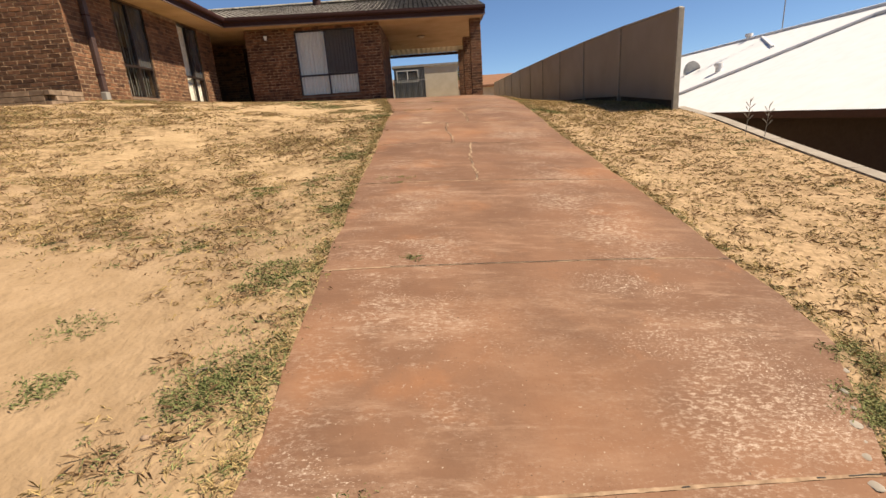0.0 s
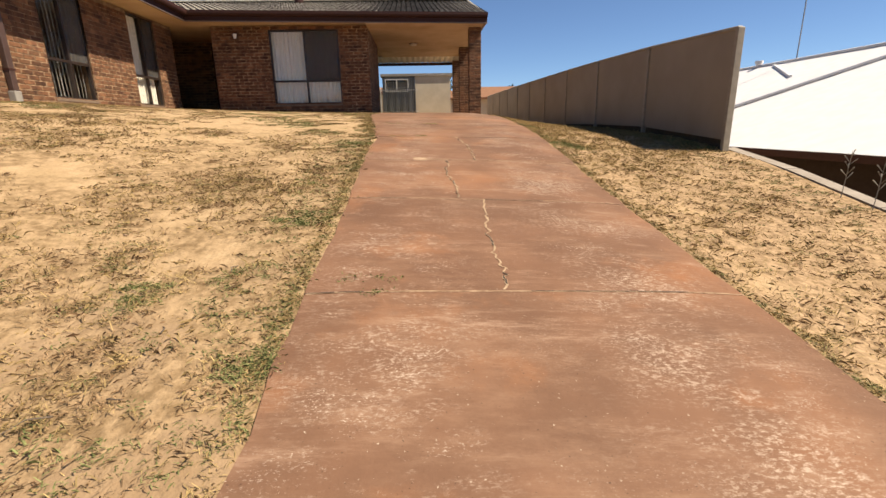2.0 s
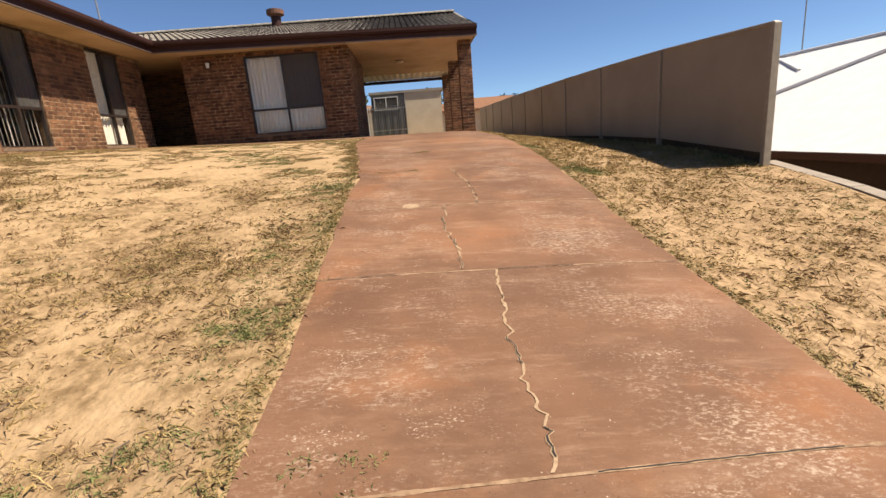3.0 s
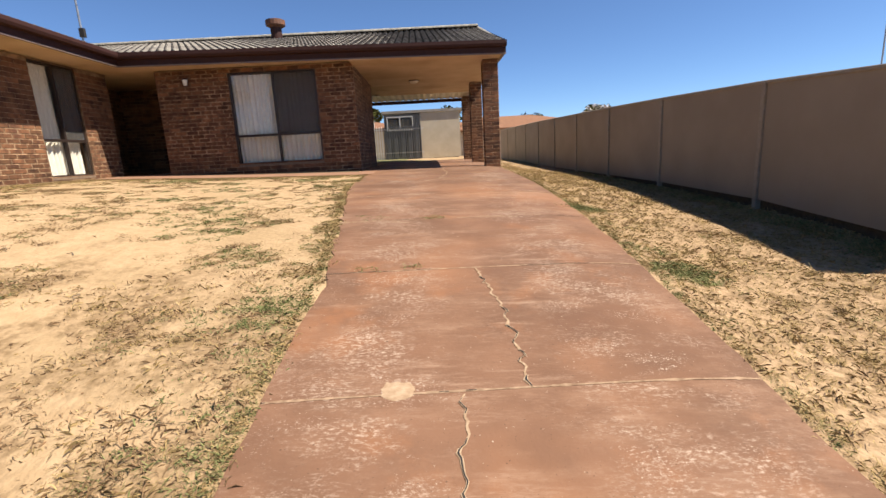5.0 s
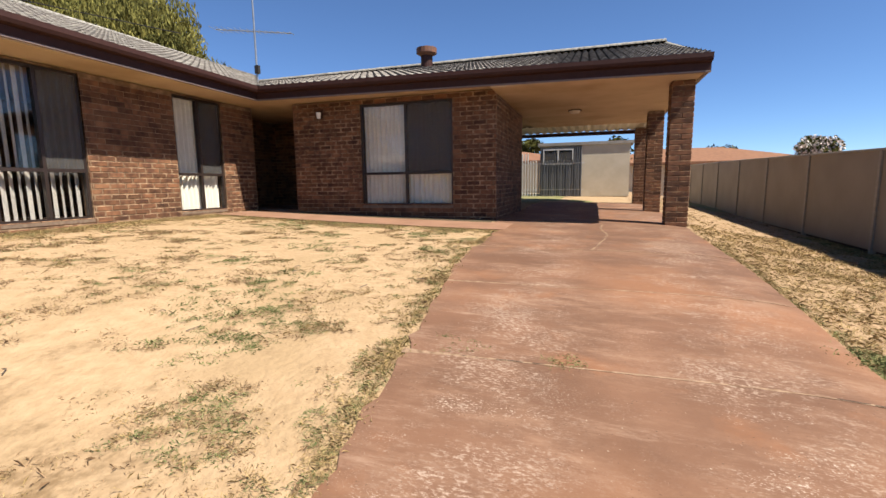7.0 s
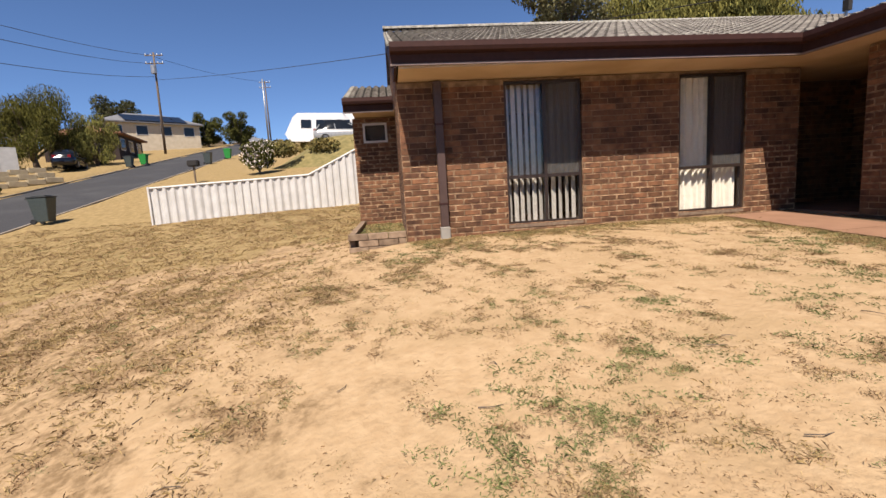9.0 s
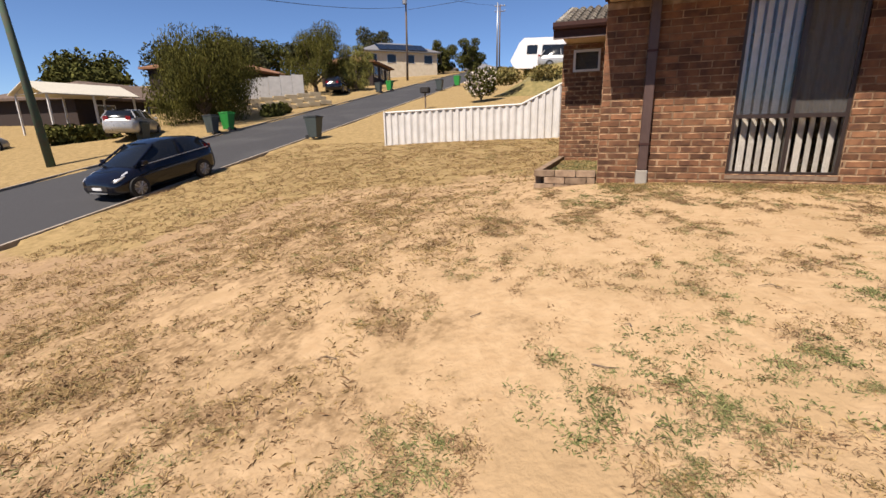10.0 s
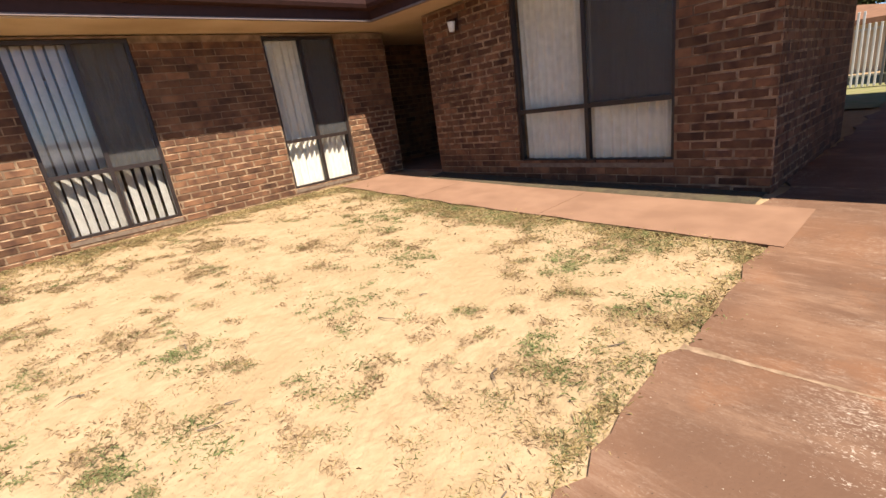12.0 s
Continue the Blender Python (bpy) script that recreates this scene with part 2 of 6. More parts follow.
M["bin_grey"] = plain("dark_bin_plastic", (0.045, 0.0562, 0.0525), rough=0.5)
M["bin_lid"] = plain("black_bin_lid", (0.0225, 0.0263, 0.0263), rough=0.5)
M["pole_green"] = material("green_timber_pole", (0.0525, 0.09, 0.06), (0.075, 0.075, 0.0525), scale=5, rough=0.9)
M["straw"] = material("dry_grass_bank", (0.195, 0.153, 0.0605), (0.121, 0.102, 0.0372), scale=3, rough=0.95, bump=0.6, depth=0.06)
M["tile_brown"] = material("brown_roof_tile", (0.126, 0.0892, 0.0683), (0.0892, 0.063, 0.0473), scale=4, rough=0.9)
M["tile_orange"] = material("orange_roof_tile", (0.215, 0.105, 0.055), (0.165, 0.079, 0.043), scale=4, rough=0.9)
M["roof_grey"] = material("grey_roof", (0.158, 0.158, 0.163), (0.115, 0.115, 0.121), scale=4, rough=0.7)
M["limestone"] = material("limestone_block", (0.357, 0.294, 0.189), (0.304, 0.241, 0.158), scale=6, rough=0.95)
M["glass"] = bpy.data.materials.new("window_glass")
M["glass"].use_nodes = True
gt = M["glass"].node_tree
gt.nodes.remove(gt.nodes["Principled BSDF"])
clear, gloss, both = (gt.nodes.new("ShaderNode" + k) for k in ("BsdfTransparent", "BsdfGlossy", "MixShader"))
clear.inputs["Color"].default_value = (0.96, 0.97, 0.965, 1)
gloss.inputs["Roughness"].default_value = 0.03
both.inputs[0].default_value = 0.04
gt.links.new(clear.outputs[0], both.inputs[1]), gt.links.new(gloss.outputs[0], both.inputs[2])
gt.links.new(both.outputs[0], gt.nodes["Material Output"].inputs[0])
M["screen"].node_tree.nodes["Principled BSDF"].inputs["Alpha"].default_value = 0.5


# ---- building blocks ----
def bm_new():
    return bmesh.new()


def box(bm, x0, y0, z0, x1, y1, z1, m=None):
    vs = [bm.verts.new(((x0, x1)[i], (y0, y1)[j], (z0, z1)[k])) for i in (0, 1) for j in (0, 1) for k in (0, 1)]
    if m is not None:
        for v in vs:
            v.co = m @ v.co
    for q in ((0, 1, 3, 2), (4, 6, 7, 5), (0, 4, 5, 1), (2, 3, 7, 6), (0, 2, 6, 4), (1, 5, 7, 3)):
        bm.faces.new([vs[i] for i in q])
    return vs


def tube(bm, a, b, r0, r1=None, seg=10, caps=True):
    a, b = Vector(a), Vector(b)
    r1 = r0 if r1 is None else r1
    q = (b - a).to_track_quat("Z", "Y").to_matrix()
    rings = []
    for p, r in ((a, r0), (b, r1)):
        rings.append([bm.verts.new(p + q @ Vector((r * math.cos(2 * math.pi * i / seg), r * math.sin(2 * math.pi * i / seg), 0))) for i in range(seg)])
    for i in range(seg):
        bm.faces.new((rings[0][i], rings[0][(i + 1) % seg], rings[1][(i + 1) % seg], rings[1][i]))
    if caps:
        bm.faces.new(rings[0][::-1]), bm.faces.new(rings[1])


def bevel(bm, w=0.01, seg=1):
    bmesh.ops.bevel(bm, geom=bm.edges[:], offset=w, segments=seg, affect="EDGES", clamp_overlap=True)


def mesh_of(name, bm, mat, smooth=False):
    me = bpy.data.meshes.new(name)
    bmesh.ops.recalc_face_normals(bm, faces=bm.faces[:])
    bm.to_mesh(me)
    bm.free()
    me.materials.append(mat)
    if smooth:
        for p in me.polygons:
            p.use_smooth = True
    return me


def thing(name, bm=None, mat=None, label="", category="", group="", kind="", at=None, smooth=False):
    ob = new(name, mesh_of(name, bm, mat, smooth) if bm else None)
    if at is not None:
        ob.matrix_basis = at
    return tagged(ob, label, category, group, kind)


def part(name, bm, mat, parent, label="", smooth=False):
    ob = new(name, mesh_of(name, bm, mat, smooth))
    ob.parent = parent
    return tagged(ob, label) if label else ob


# ---- ground heights ----
GY = (-4, -2, 0, 2, 4, 6, 8, 10, 13, 16, 30)
GX = (-18, -12, -7, -4, -2, -0.7, 1.9, 2.6, 4.6)
GROWS = (
    (2.3, 2.35, 2.4, 2.45, 2.48, 2.5, 2.5, 2.5, 2.5, 2.5, 2.5),
    (1.42, 1.45, 1.62, 1.82, 2.0, 2.13, 2.22, 2.28, 2.3, 2.3, 2.3),
    (0.7, 0.75, 0.95, 1.2, 1.5, 1.8, 2.05, 2.26, 2.29, 2.28, 2.2),
    (0.25, 0.3, 0.45, 0.7, 1.0, 1.43, 1.77, 1.98, 2.12, 2.18, 2.2),
    (-0.1, -0.05, 0.12, 0.4, 0.74, 1.13, 1.48, 1.74, 2.03, 2.13, 2.2),
    (-0.42, -0.28, 0.05, 0.45, 0.83, 1.16, 1.48, 1.74, 1.98, 2.11, 2.2),
    (-0.61, -0.47, -0.15, 0.26, 0.64, 0.98, 1.37, 1.65, 1.93, 2.06, 2.18),
    (-0.75, -0.6, -0.28, 0.12, 0.49, 0.82, 1.16, 1.42, 1.7, 1.86, 2.1),
    (-0.9, -0.75, -0.45, -0.05, 0.35, 0.74, 1.18, 1.42, 1.55, 1.6, 1.85),
)
STEP = 0.25
NX, NY = int((4.6 + 18) / STEP) + 1, int((30 + 4) / STEP) + 1
_cols = np.array([np.interp(np.arange(NY) * STEP - 4, GY, r) for r in GROWS])
HEIGHT = np.array([[np.interp(-18 + i * STEP, GX, _cols[:, j]) for j in range(NY)] for i in range(NX)])
for _ in range(7):
    p = np.pad(HEIGHT, 1, mode="reflect", reflect_type="odd")
    HEIGHT = (p[:-2, 1:-1] + p[2:, 1:-1] + p[1:-1, :-2] + p[1:-1, 2:] + 2 * HEIGHT) / 6


def road_z(x):
    return -0.35 - 0.148 * max(-90.0, x) if x < 0 else -0.35 - 0.1 * min(x, 40)


def road_near(x):
    return -2.35 + 0.105 * max(-90.0, min(x, 8.0))


def gz(x, y):
    """Height of the open ground."""
    if y > 16.0:
        y = min(y, 30.0)
    if x < -18.0:
        e = road_z(x) + 0.08
        k = max(0.0, min(1.0, (y + 4) / 12))
        k2 = max(0.0, min(1.0, (-18 - x) / 3))
        h0 = gz(-18.0, max(y, -4.0))
        return h0 * (1 - k2) + k2 * (e + 0.5 * k) if y > road_near(x) else e
    fx, fy = (min(max(x, -18), 4.59) + 18) / STEP, (min(max(y, -3.99), 29.9) + 4) / STEP
    i, j = int(fx), int(fy)
    i, j = min(i, NX - 2), min(j, NY - 2)
    u, v = fx - i, fy - j
    h = HEIGHT[i, j] * (1 - u) * (1 - v) + HEIGHT[i + 1, j] * u * (1 - v) + HEIGHT[i, j + 1] * (1 - u) * v + HEIGHT[i + 1, j + 1] * u * v
    n = road_near(x)
    k = max(0.0, min(1.0, (y - n) / 2.2))
    return (road_z(x) + 0.08) * (1 - k) + h * k


# ---- ground ----
def ground_height(x, y):
    """All of the land: the lot, the verge, the street's bed and the ground beyond."""
    n = road_near(x)
    if x > 4.75:
        return -1.3 if x > 5.0 else -1.0
    if y < n:
        far = n - 6.8
        if y > far:
            return road_z(x) - 0.06
        return road_z(x) + 0.1 + 0.03 * min(far - y, 40)
    return gz(x, y) - (0.06 if -0.48 < x < 1.72 and -3.2 < y < 26 else 0.0) - (0.05 if x < -7.3 and y > 10.2 else 0)


def spaced(lo, hi, near_lo, near_hi, fine, coarse):
    out, v = [], lo
    while v < hi - 1e-6:
        out.append(v)
        v += fine if near_lo <= v < near_hi else coarse
    return out + [hi]


gxs = sorted(set([round(v, 3) for v in [-1500, -800, -400, -250, -160] + spaced(-120, -18, 0, 0, 1, 3.0) + spaced(-18, 4.6, -8, 4.6, 0.15, 0.6) + [4.74, 4.76, 5.0, 5.02, 8, 20, 40, 90, 200, 500, 1500]]))
gys = sorted(set([round(v, 3) for v in [-1500, -700, -300, -150, -90, -60, -40] + spaced(-30, -2, 0, 0, 1, 0.5) + spaced(-2, 30, -1, 16.2, 0.15, 0.8) + [36, 45, 60, 90, 200, 500, 1500]]))
bm = bm_new()
grid = [[bm.verts.new((x, y, ground_height(x, y) + (0.018 * noise.noise((x * 1.7, y * 1.7, 0)) + 0.012 * noise.noise((x * 5, y * 5, 3)) if -0.9 > x > -18 or 2.1 < x < 4.6 else 0))) for y in gys] for x in gxs]
for i in range(len(gxs) - 1):
    for j in range(len(gys) - 1):
        bm.faces.new((grid[i][j], grid[i + 1][j], grid[i + 1][j + 1], grid[i][j + 1]))
layers = {key: bm.verts.layers.float.new(key) for key in ("dirt", "sparse", "turf", "litter")}


def soft(v, width):
    return min(1.0, max(0.0, 0.5 + v / width))


for v in bm.verts:
    x, y = v.co.x, v.co.y
    wild = noise.noise((x * 0.7, y * 0.7, 8)) * 1.6
    fine_ = noise.noise((x * 1.9, y * 1.9, 4)) + 0.6 * noise.noise((x * 4.5, y * 4.5, 6))
    far = max(soft(-8.6 - x - wild, 1.2), soft(road_near(x) - 0.2 - y, 0.4), min(soft(2.0 - y - wild, 1.2), soft(-5.5 - x, 1.0)))
    bare = math.exp(-((x + 2.4) / 1.3) ** 4 - ((y - 1.9) / 1.4) ** 4)
    v[layers["turf"]] = far
    v[layers["dirt"]] = soft(4.2 - y - 0.6 * wild, 3.0)
    v[layers["litter"]] = soft(x - 1.6, 0.3) * soft(fine_ + 0.45, 0.7)
    v[layers["sparse"]] = soft(8.8 - y - wild, 2.5) * soft(fine_ + 0.1 - bare, 0.8)
ground = thing("ground", bm, M["sand"], "pale sandy lawn with patches of dry grass", "ground", kind="structure", smooth=True)

# the street, a strip that follows the slope
bm = bm_new()
xs = list(range(-120, 42, 2))
prev = None
for x in xs:
    n = road_near(x)
    bend = -0.02 * max(0, -85 - x) ** 1.5
    row = [bm.verts.new((x, n + bend - 6.8 * k / 6, road_z(x) + 0.02 + 0.05 * math.sin(math.pi * k / 6))) for k in range(7)]
    if prev:
        for k in range(6):
            bm.faces.new((prev[k], row[k], row[k + 1], prev[k + 1]))
    prev = row
thing("road", bm, M["asphalt"], "grey asphalt street climbing the hill", "road", kind="structure", smooth=True)

# low kerbs on both sides of the street
for off, lab in ((0.0, "worn pale concrete kerb beside the lawn"), (-6.95, "worn pale concrete kerb on the far side")):
    kerb = thing("kerb", label=lab, category="kerb", kind="structure")
    for x in range(-80, 12, 4):
        bm = bm_new()
        ring = []
        for xx in (x, x + 3.985):
            y, z = road_near(xx) + off, road_z(xx)
            ring.append([bm.verts.new((xx, yy, zz)) for yy, zz in ((y - 0.02, z - 0.1), (y - 0.02, z + 0.03), (y + 0.05, z + 0.11), (y + 0.17, z + 0.115), (y + 0.17, z - 0.1))])
        for i in range(4):
            bm.faces.new((ring[0][i], ring[1][i], ring[1][i + 1], ring[0][i + 1]))
        bm.faces.new(ring[0]), bm.faces.new(ring[1][::-1])
        part("kerb_stone", bm, M["kerb"], kerb)

# ---- driveway ----
JOINTS = (-2.9, -0.75, 1.03, 2.55, 4.18, 5.79, 7.21, 8.7, 10.2, 11.75, 13.37, 16.4, 19.9, 23.4)
SKEW = 0.06


def drive_edges(y):
    return -0.64 - 0.44 * max(0, min(1, (y - 8.8) / 3.7)) - 0.3 * max(0, min(1, (y - 15.3) / 0.25)), (2.3 if y < 0.9 else min(1.9, 1.42 + 0.62 * (y - 0.95))) + 0.05 * math.sin(y * 0.7)


driveway = thing("driveway", label="red painted concrete driveway, worn and cracked", category="driveway", kind="structure")
for a, b in zip(JOINTS[:-1], JOINTS[1:]):
    bm = bm_new()
    a, b = a + 0.007, b - 0.007
    nu, nv = 12, 14
    top, bot = [], []
    for i in range(nu + 1):
        rt, rb = [], []
        for j in range(nv + 1):
            y = a + (b - a) * j / nv
            l, r = drive_edges(y)
            x = l + (r - l) * i / nu
            if i in (0, nu):
                x += (0.035 if i else 0.035 + 0.1 * max(0.0, min(1.0, (y - 8.2) / 2))) * (noise.noise((x, y * 2.1, 7)) + 0.5 * noise.noise((x, y * 6.3, 3)))
            y += SKEW * (x - 0.6)
            z = gz(x, y) + 0.015
            rt.append(bm.verts.new((x, y, z))), rb.append(bm.verts.new((x, y, z - 0.1)))
        top.append(rt), bot.append(rb)
    for i in range(nu):
        for j in range(nv):
            bm.faces.new((top[i][j], top[i + 1][j], top[i + 1][j + 1], top[i][j + 1]))
    rim = [(i, 0) for i in range(nu)] + [(nu, j) for j in range(nv)] + [(i, nv) for i in range(nu, 0, -1)] + [(0, j) for j in range(nv, 0, -1)]
    for p, q in zip(rim, rim[1:] + rim[:1]):
        bm.faces.new((top[p[0]][p[1]], bot[p[0]][p[1]], bot[q[0]][q[1]], top[q[0]][q[1]]))
    part("slab", bm, M["drive"], driveway)

# sand that fills the joints, with a dark open gap here and there
fill, gap = bm_new(), bm_new()
for y in JOINTS[1:-1]:
    l, r = drive_edges(y)
    for k in range(150):
        x0, x1 = l + (r - l) * k / 150, l + (r - l) * (k + 1) / 150
        s0, s1 = SKEW * (x0 - 0.6) + y, SKEW * (x1 - 0.6) + y
        w0, w1 = (0.006 + 0.008 * max(0, noise.noise((x * 9, y, 6)) + 0.5 * noise.noise((x * 31, y, 2))) + (0.022 * math.exp((l - x) / 0.2) * (1 + noise.noise((x * 17, y, 5))) if y > 9 else 0) for x in (x0, x1))
        fill.faces.new([fill.verts.new((x, yy, gz(x, yy) + 0.0165)) for x, yy in ((x0, s0 - w0), (x1, s1 - w1), (x1, s1 + w1), (x0, s0 + w0))])
        if noise.noise((x0 * 1.3, y * 3, 2)) + 0.25 * noise.noise((x0 * 13, y, 4)) > (-0.05 if y < 9 else 0.35):
            d0, d1 = (0.003 * noise.noise((x * 21, y, 8)) for x in (x0, x1))
            gap.faces.new([gap.verts.new((x, yy, gz(x, yy) + 0.0185)) for x, yy in ((x0, s0 - 0.0022 + d0), (x1, s1 - 0.0022 + d1), (x1, s1 + 0.0022 + d1), (x0, s0 + 0.0022 + d0))])
tagged(part("joint_sand", fill, M["joint"], driveway, "pale sand in the slab joints"), kind="stuff")
tagged(part("joint_gap", gap, M["dark"], driveway, "dark open gap in the slab joints"), kind="stuff")

# cracks filled with sand
CRACKS = (((0.45, 4.19), (0.48, 4.37), (0.46, 4.6), (0.48, 5.05), (0.54, 5.8)), ((0.33, 5.81), (0.33, 6.18), (0.26, 6.6), (0.32, 7.19)),
          ((0.64, 7.22), (0.65, 7.57), (0.62, 8.1), (0.56, 8.4), (0.52, 8.7)), ((0.36, 13.37), (0.45, 13.9), (0.56, 14.6), (0.46, 15.3), (0.5, 15.8)),
          ((0.05, 13.34), (0.9, 13.41)))
for crack in CRACKS:
    for mat, wide, lift in ((M["crack"], 0.009, 0.019), (M["dark"], 0.0035, 0.0215)):
        bm = bm_new()
        left, right = [], []
        for (xa, ya), (xb, yb) in zip(crack[:-1], crack[1:]):
            steps = max(2, int(math.hypot(xb - xa, yb - ya) / 0.025))
            for k in range(steps):
                f = k / steps
                x = xa + (xb - xa) * f + 0.04 * noise.noise((xa * 9, ya * 9 + f * 6, 4)) + 0.02 * noise.noise((xa * 9, ya * 9 + f * 19, 8))
                y = ya + (yb - ya) * f + 0.01 * noise.noise((xa, f * 9, 9))
                w = wide * (0.55 + 1.2 * abs(noise.noise((x * 17, y * 17, 1))))
                off = 0.006 * noise.noise((y * 6, 3, 3)) if mat is M["dark"] else 0
                left.append(bm.verts.new((x - w + off, y + (w if crack is CRACKS[-1] else 0), gz(x, y) + lift)))
                right.append(bm.verts.new((x + w + off, y - (w if crack is CRACKS[-1] else 0), gz(x, y) + lift)))
        for k in range(len(left) - 1):
            if mat is M["crack"] or noise.noise((k * 0.13, crack[0][1], 5)) > 0.05:
                bm.faces.new((left[k], right[k], right[k + 1], left[k + 1]))
        part("crack", bm, mat, driveway)

# small sandy cement patch on a joint
bm = bm_new()
PXC, PYC = -0.01, 7.2
ring = [Vector((PXC + (0.085 + 0.03 * noise.noise((a * 1.7, 2, 1))) * math.cos(a), PYC + (0.07 + 0.03 * noise.noise((a * 1.9, 5, 1))) * math.sin(a), 0)) for a in [k * math.pi / 14 for k in range(28)]]
ring = [bm.verts.new((p.x, p.y, gz(p.x, p.y) + 0.0165)) for p in ring]
mid = bm.verts.new((PXC, PYC, gz(PXC, PYC) + 0.02))
for k in range(28):
    bm.faces.new((ring[k], ring[(k + 1) % 28], mid))
part("cement_patch", bm, M["crack"], driveway, "pale sandy cement patch", smooth=True)

# path along the front wall
front_path = thing("front_path", label="reddish concrete path along the front wall", category="path", kind="structure")
for xa, xb in ((-6.75, -4.9), (-4.89, -3.0), (-2.99, -1.0)):
    bm = bm_new()
    rows_ = []
    for k in range(9):
        x = xa + (xb - xa) * k / 8
        z = gz(x, 15.2)
        rows_.append([bm.verts.new(p) for p in ((x, 14.78 + 0.03 * noise.noise((x * 3, 0, 0)), z - 0.1), (x, 14.72 + 0.05 * noise.noise((x * 3, 0, 0)), gz(x, 14.72) + 0.022), (x, 15.63, z + 0.032), (x, 15.63, z - 0.1))])
    for r0, r1 in zip(rows_[:-1], rows_[1:]):
        for q in range(3):
            bm.faces.new((r0[q], r1[q], r1[q + 1], r0[q + 1]))
    bm.faces.new(rows_[0]), bm.faces.new(rows_[-1][::-1])
    part("slab", bm, M["path"], front_path)

# ---- house ----
WX, MY = -6.92, 16.03
SOFF, GUT, GW = 4.545, 4.755, 4.80
SILL = 2.37
W1, W2 = (11.31, 12.50), (14.08, 15.20)
BW = (-4.20, -2.24)


BP, BL = 0.086, 0.255


def rimmed(bm, width=0.006):
    """Rounds a brick's edges; the worn rims are a paler second material."""
    bevel(bm, width)
    for f in bm.faces:
        e = sorted(x.calc_length() for x in f.edges)
        if e[0] < width * 1.8:
            f.material_index = 1


class Wall:
    """An upright brick wall: mortar core with openings, bricks laid on its face in running bond."""

    def __init__(self, name, a, b, z0, z1, openings=(), thick=0.2, label="", trim=(0, 0), gable=None):
        self.name, self.a, self.b, self.z0, self.z1, self.openings, self.thick = name, Vector((*a, 0)), Vector((*b, 0)), z0, z1, openings, thick
        self.u = (self.b - self.a).normalized()
        self.n = Vector((self.u.y, -self.u.x, 0))
        self.length = (self.b - self.a).length
        self.m = Matrix((( self.u.x, -self.n.x, 0, a[0]), (self.u.y, -self.n.y, 0, a[1]), (0, 0, 1, 0), (0, 0, 0, 1)))
        bm = bm_new()
        us = sorted({trim[0], self.length - trim[1], *[v for o in openings for v in o[:2]]})
        zs = sorted({z0, z1, *[v for o in openings for v in o[2:]]})
        for u0, u1 in zip(us[:-1], us[1:]):
            for w0, w1 in zip(zs[:-1], zs[1:]):
                hole = any(o[0] <= u0 and u1 <= o[1] and o[2] <= w0 and w1 <= o[3] for o in openings)
                if hole:
                    continue
                box(bm, u0, 0, w0, u1, thick, w1, self.m)
        bmesh.ops.remove_doubles(bm, verts=bm.verts[:], dist=1e-4)
        self.ob = thing(name, bm, M["mortar"], label or "red-brown face brick wall", "wall", kind="structure")

    def bricks(self, keep=None, pieces=True):
        """Bricks of 245 by 76 mm with recessed joints of 10 mm. keep(u, z): those built one by one."""
        joined = bm_new()
        shared = {}
        count = 0
        for r in range(int((self.z1 - self.z0) / BP)):
            z = self.z0 + r * BP + 0.005
            u = -BL / 2 if r % 2 else 0.0
            while u < self.length - 0.02:
                for s0, s1 in self.clip(max(u, 0.0), min(u + BL - 0.013, self.length), z + BP / 2):
                    w = s1 - s0
                    if w < 0.03:
                        continue
                    if pieces and count < 300 and keep and keep(s0, z):
                        key = round(w, 2)
                        if key not in shared:
                            bm = bm_new()
                            box(bm, 0, -0.005, 0, key, 0.03, BP - 0.012)
                            rimmed(bm)
                            shared[key] = mesh_of("brick", bm, M["brick"])
                            shared[key].materials.append(M["brick_rim"])
                        ob = new("brick", shared[key])
                        ob.parent = self.ob
                        ob.matrix_basis = self.m @ pose(s0, 0.0015 * math.sin(count * 7.3), z, 0, 0, 0.35 * math.sin(count * 3.7))
                        count += 1
                    else:
                        box(joined, s0, -0.005, z, s1, 0.03, z + BP - 0.012, self.m)
                u += BL
        if len(joined.faces):
            tagged(part("brickwork", joined, M["bricks"], self.ob), kind="stuff")
        else:
            joined.free()

    def clip(self, u0, u1, z):
        spans = [(u0, u1)]
        for o in self.openings:
            if o[2] < z < o[3]:
                nxt = []
                for a, b in spans:
                    if b <= o[0] or a >= o[1]:
                        nxt.append((a, b))
                    else:
                        if a < o[0]:
                            nxt.append((a, o[0]))
                        if b > o[1]:
                            nxt.append((o[1], b))
                spans = nxt
        return spans


YS = 9.74
AX, AY = -10.0, 8.85
FL, NW = -5.78, -8.1
wing_east = Wall("wall_east", (WX, YS), (WX, 16.12), 2.13, 4.53, [(W1[0] - YS, W1[1] - YS, SILL - 0.02, 4.51), (W2[0] - YS, W2[1] - YS, SILL - 0.02, 4.51)])
wing_south = Wall("wall_south", (AX - 0.2, YS), (WX, YS), 2.03, 4.53, trim=(0, 0.2))
annex_east = Wall("wall_annex_east", (AX, AY), (AX, YS), 2.03, 4.53, [(0.2, 0.7, 4.02, 4.42)])
annex_south = Wall("wall_annex_south", (-15.8, AY), (AX, AY), 2.03, 4.53, trim=(0, 0.2))
front = Wall("wall_front", (FL, MY), (-1.4, MY), 1.93, 4.53, [(BW[0] - FL, BW[1] - FL, 2.41, 4.43)])
recess_r = Wall("wall_recess_east", (FL, 18.4), (FL, MY), 1.93, 4.53, trim=(0, 0.2))
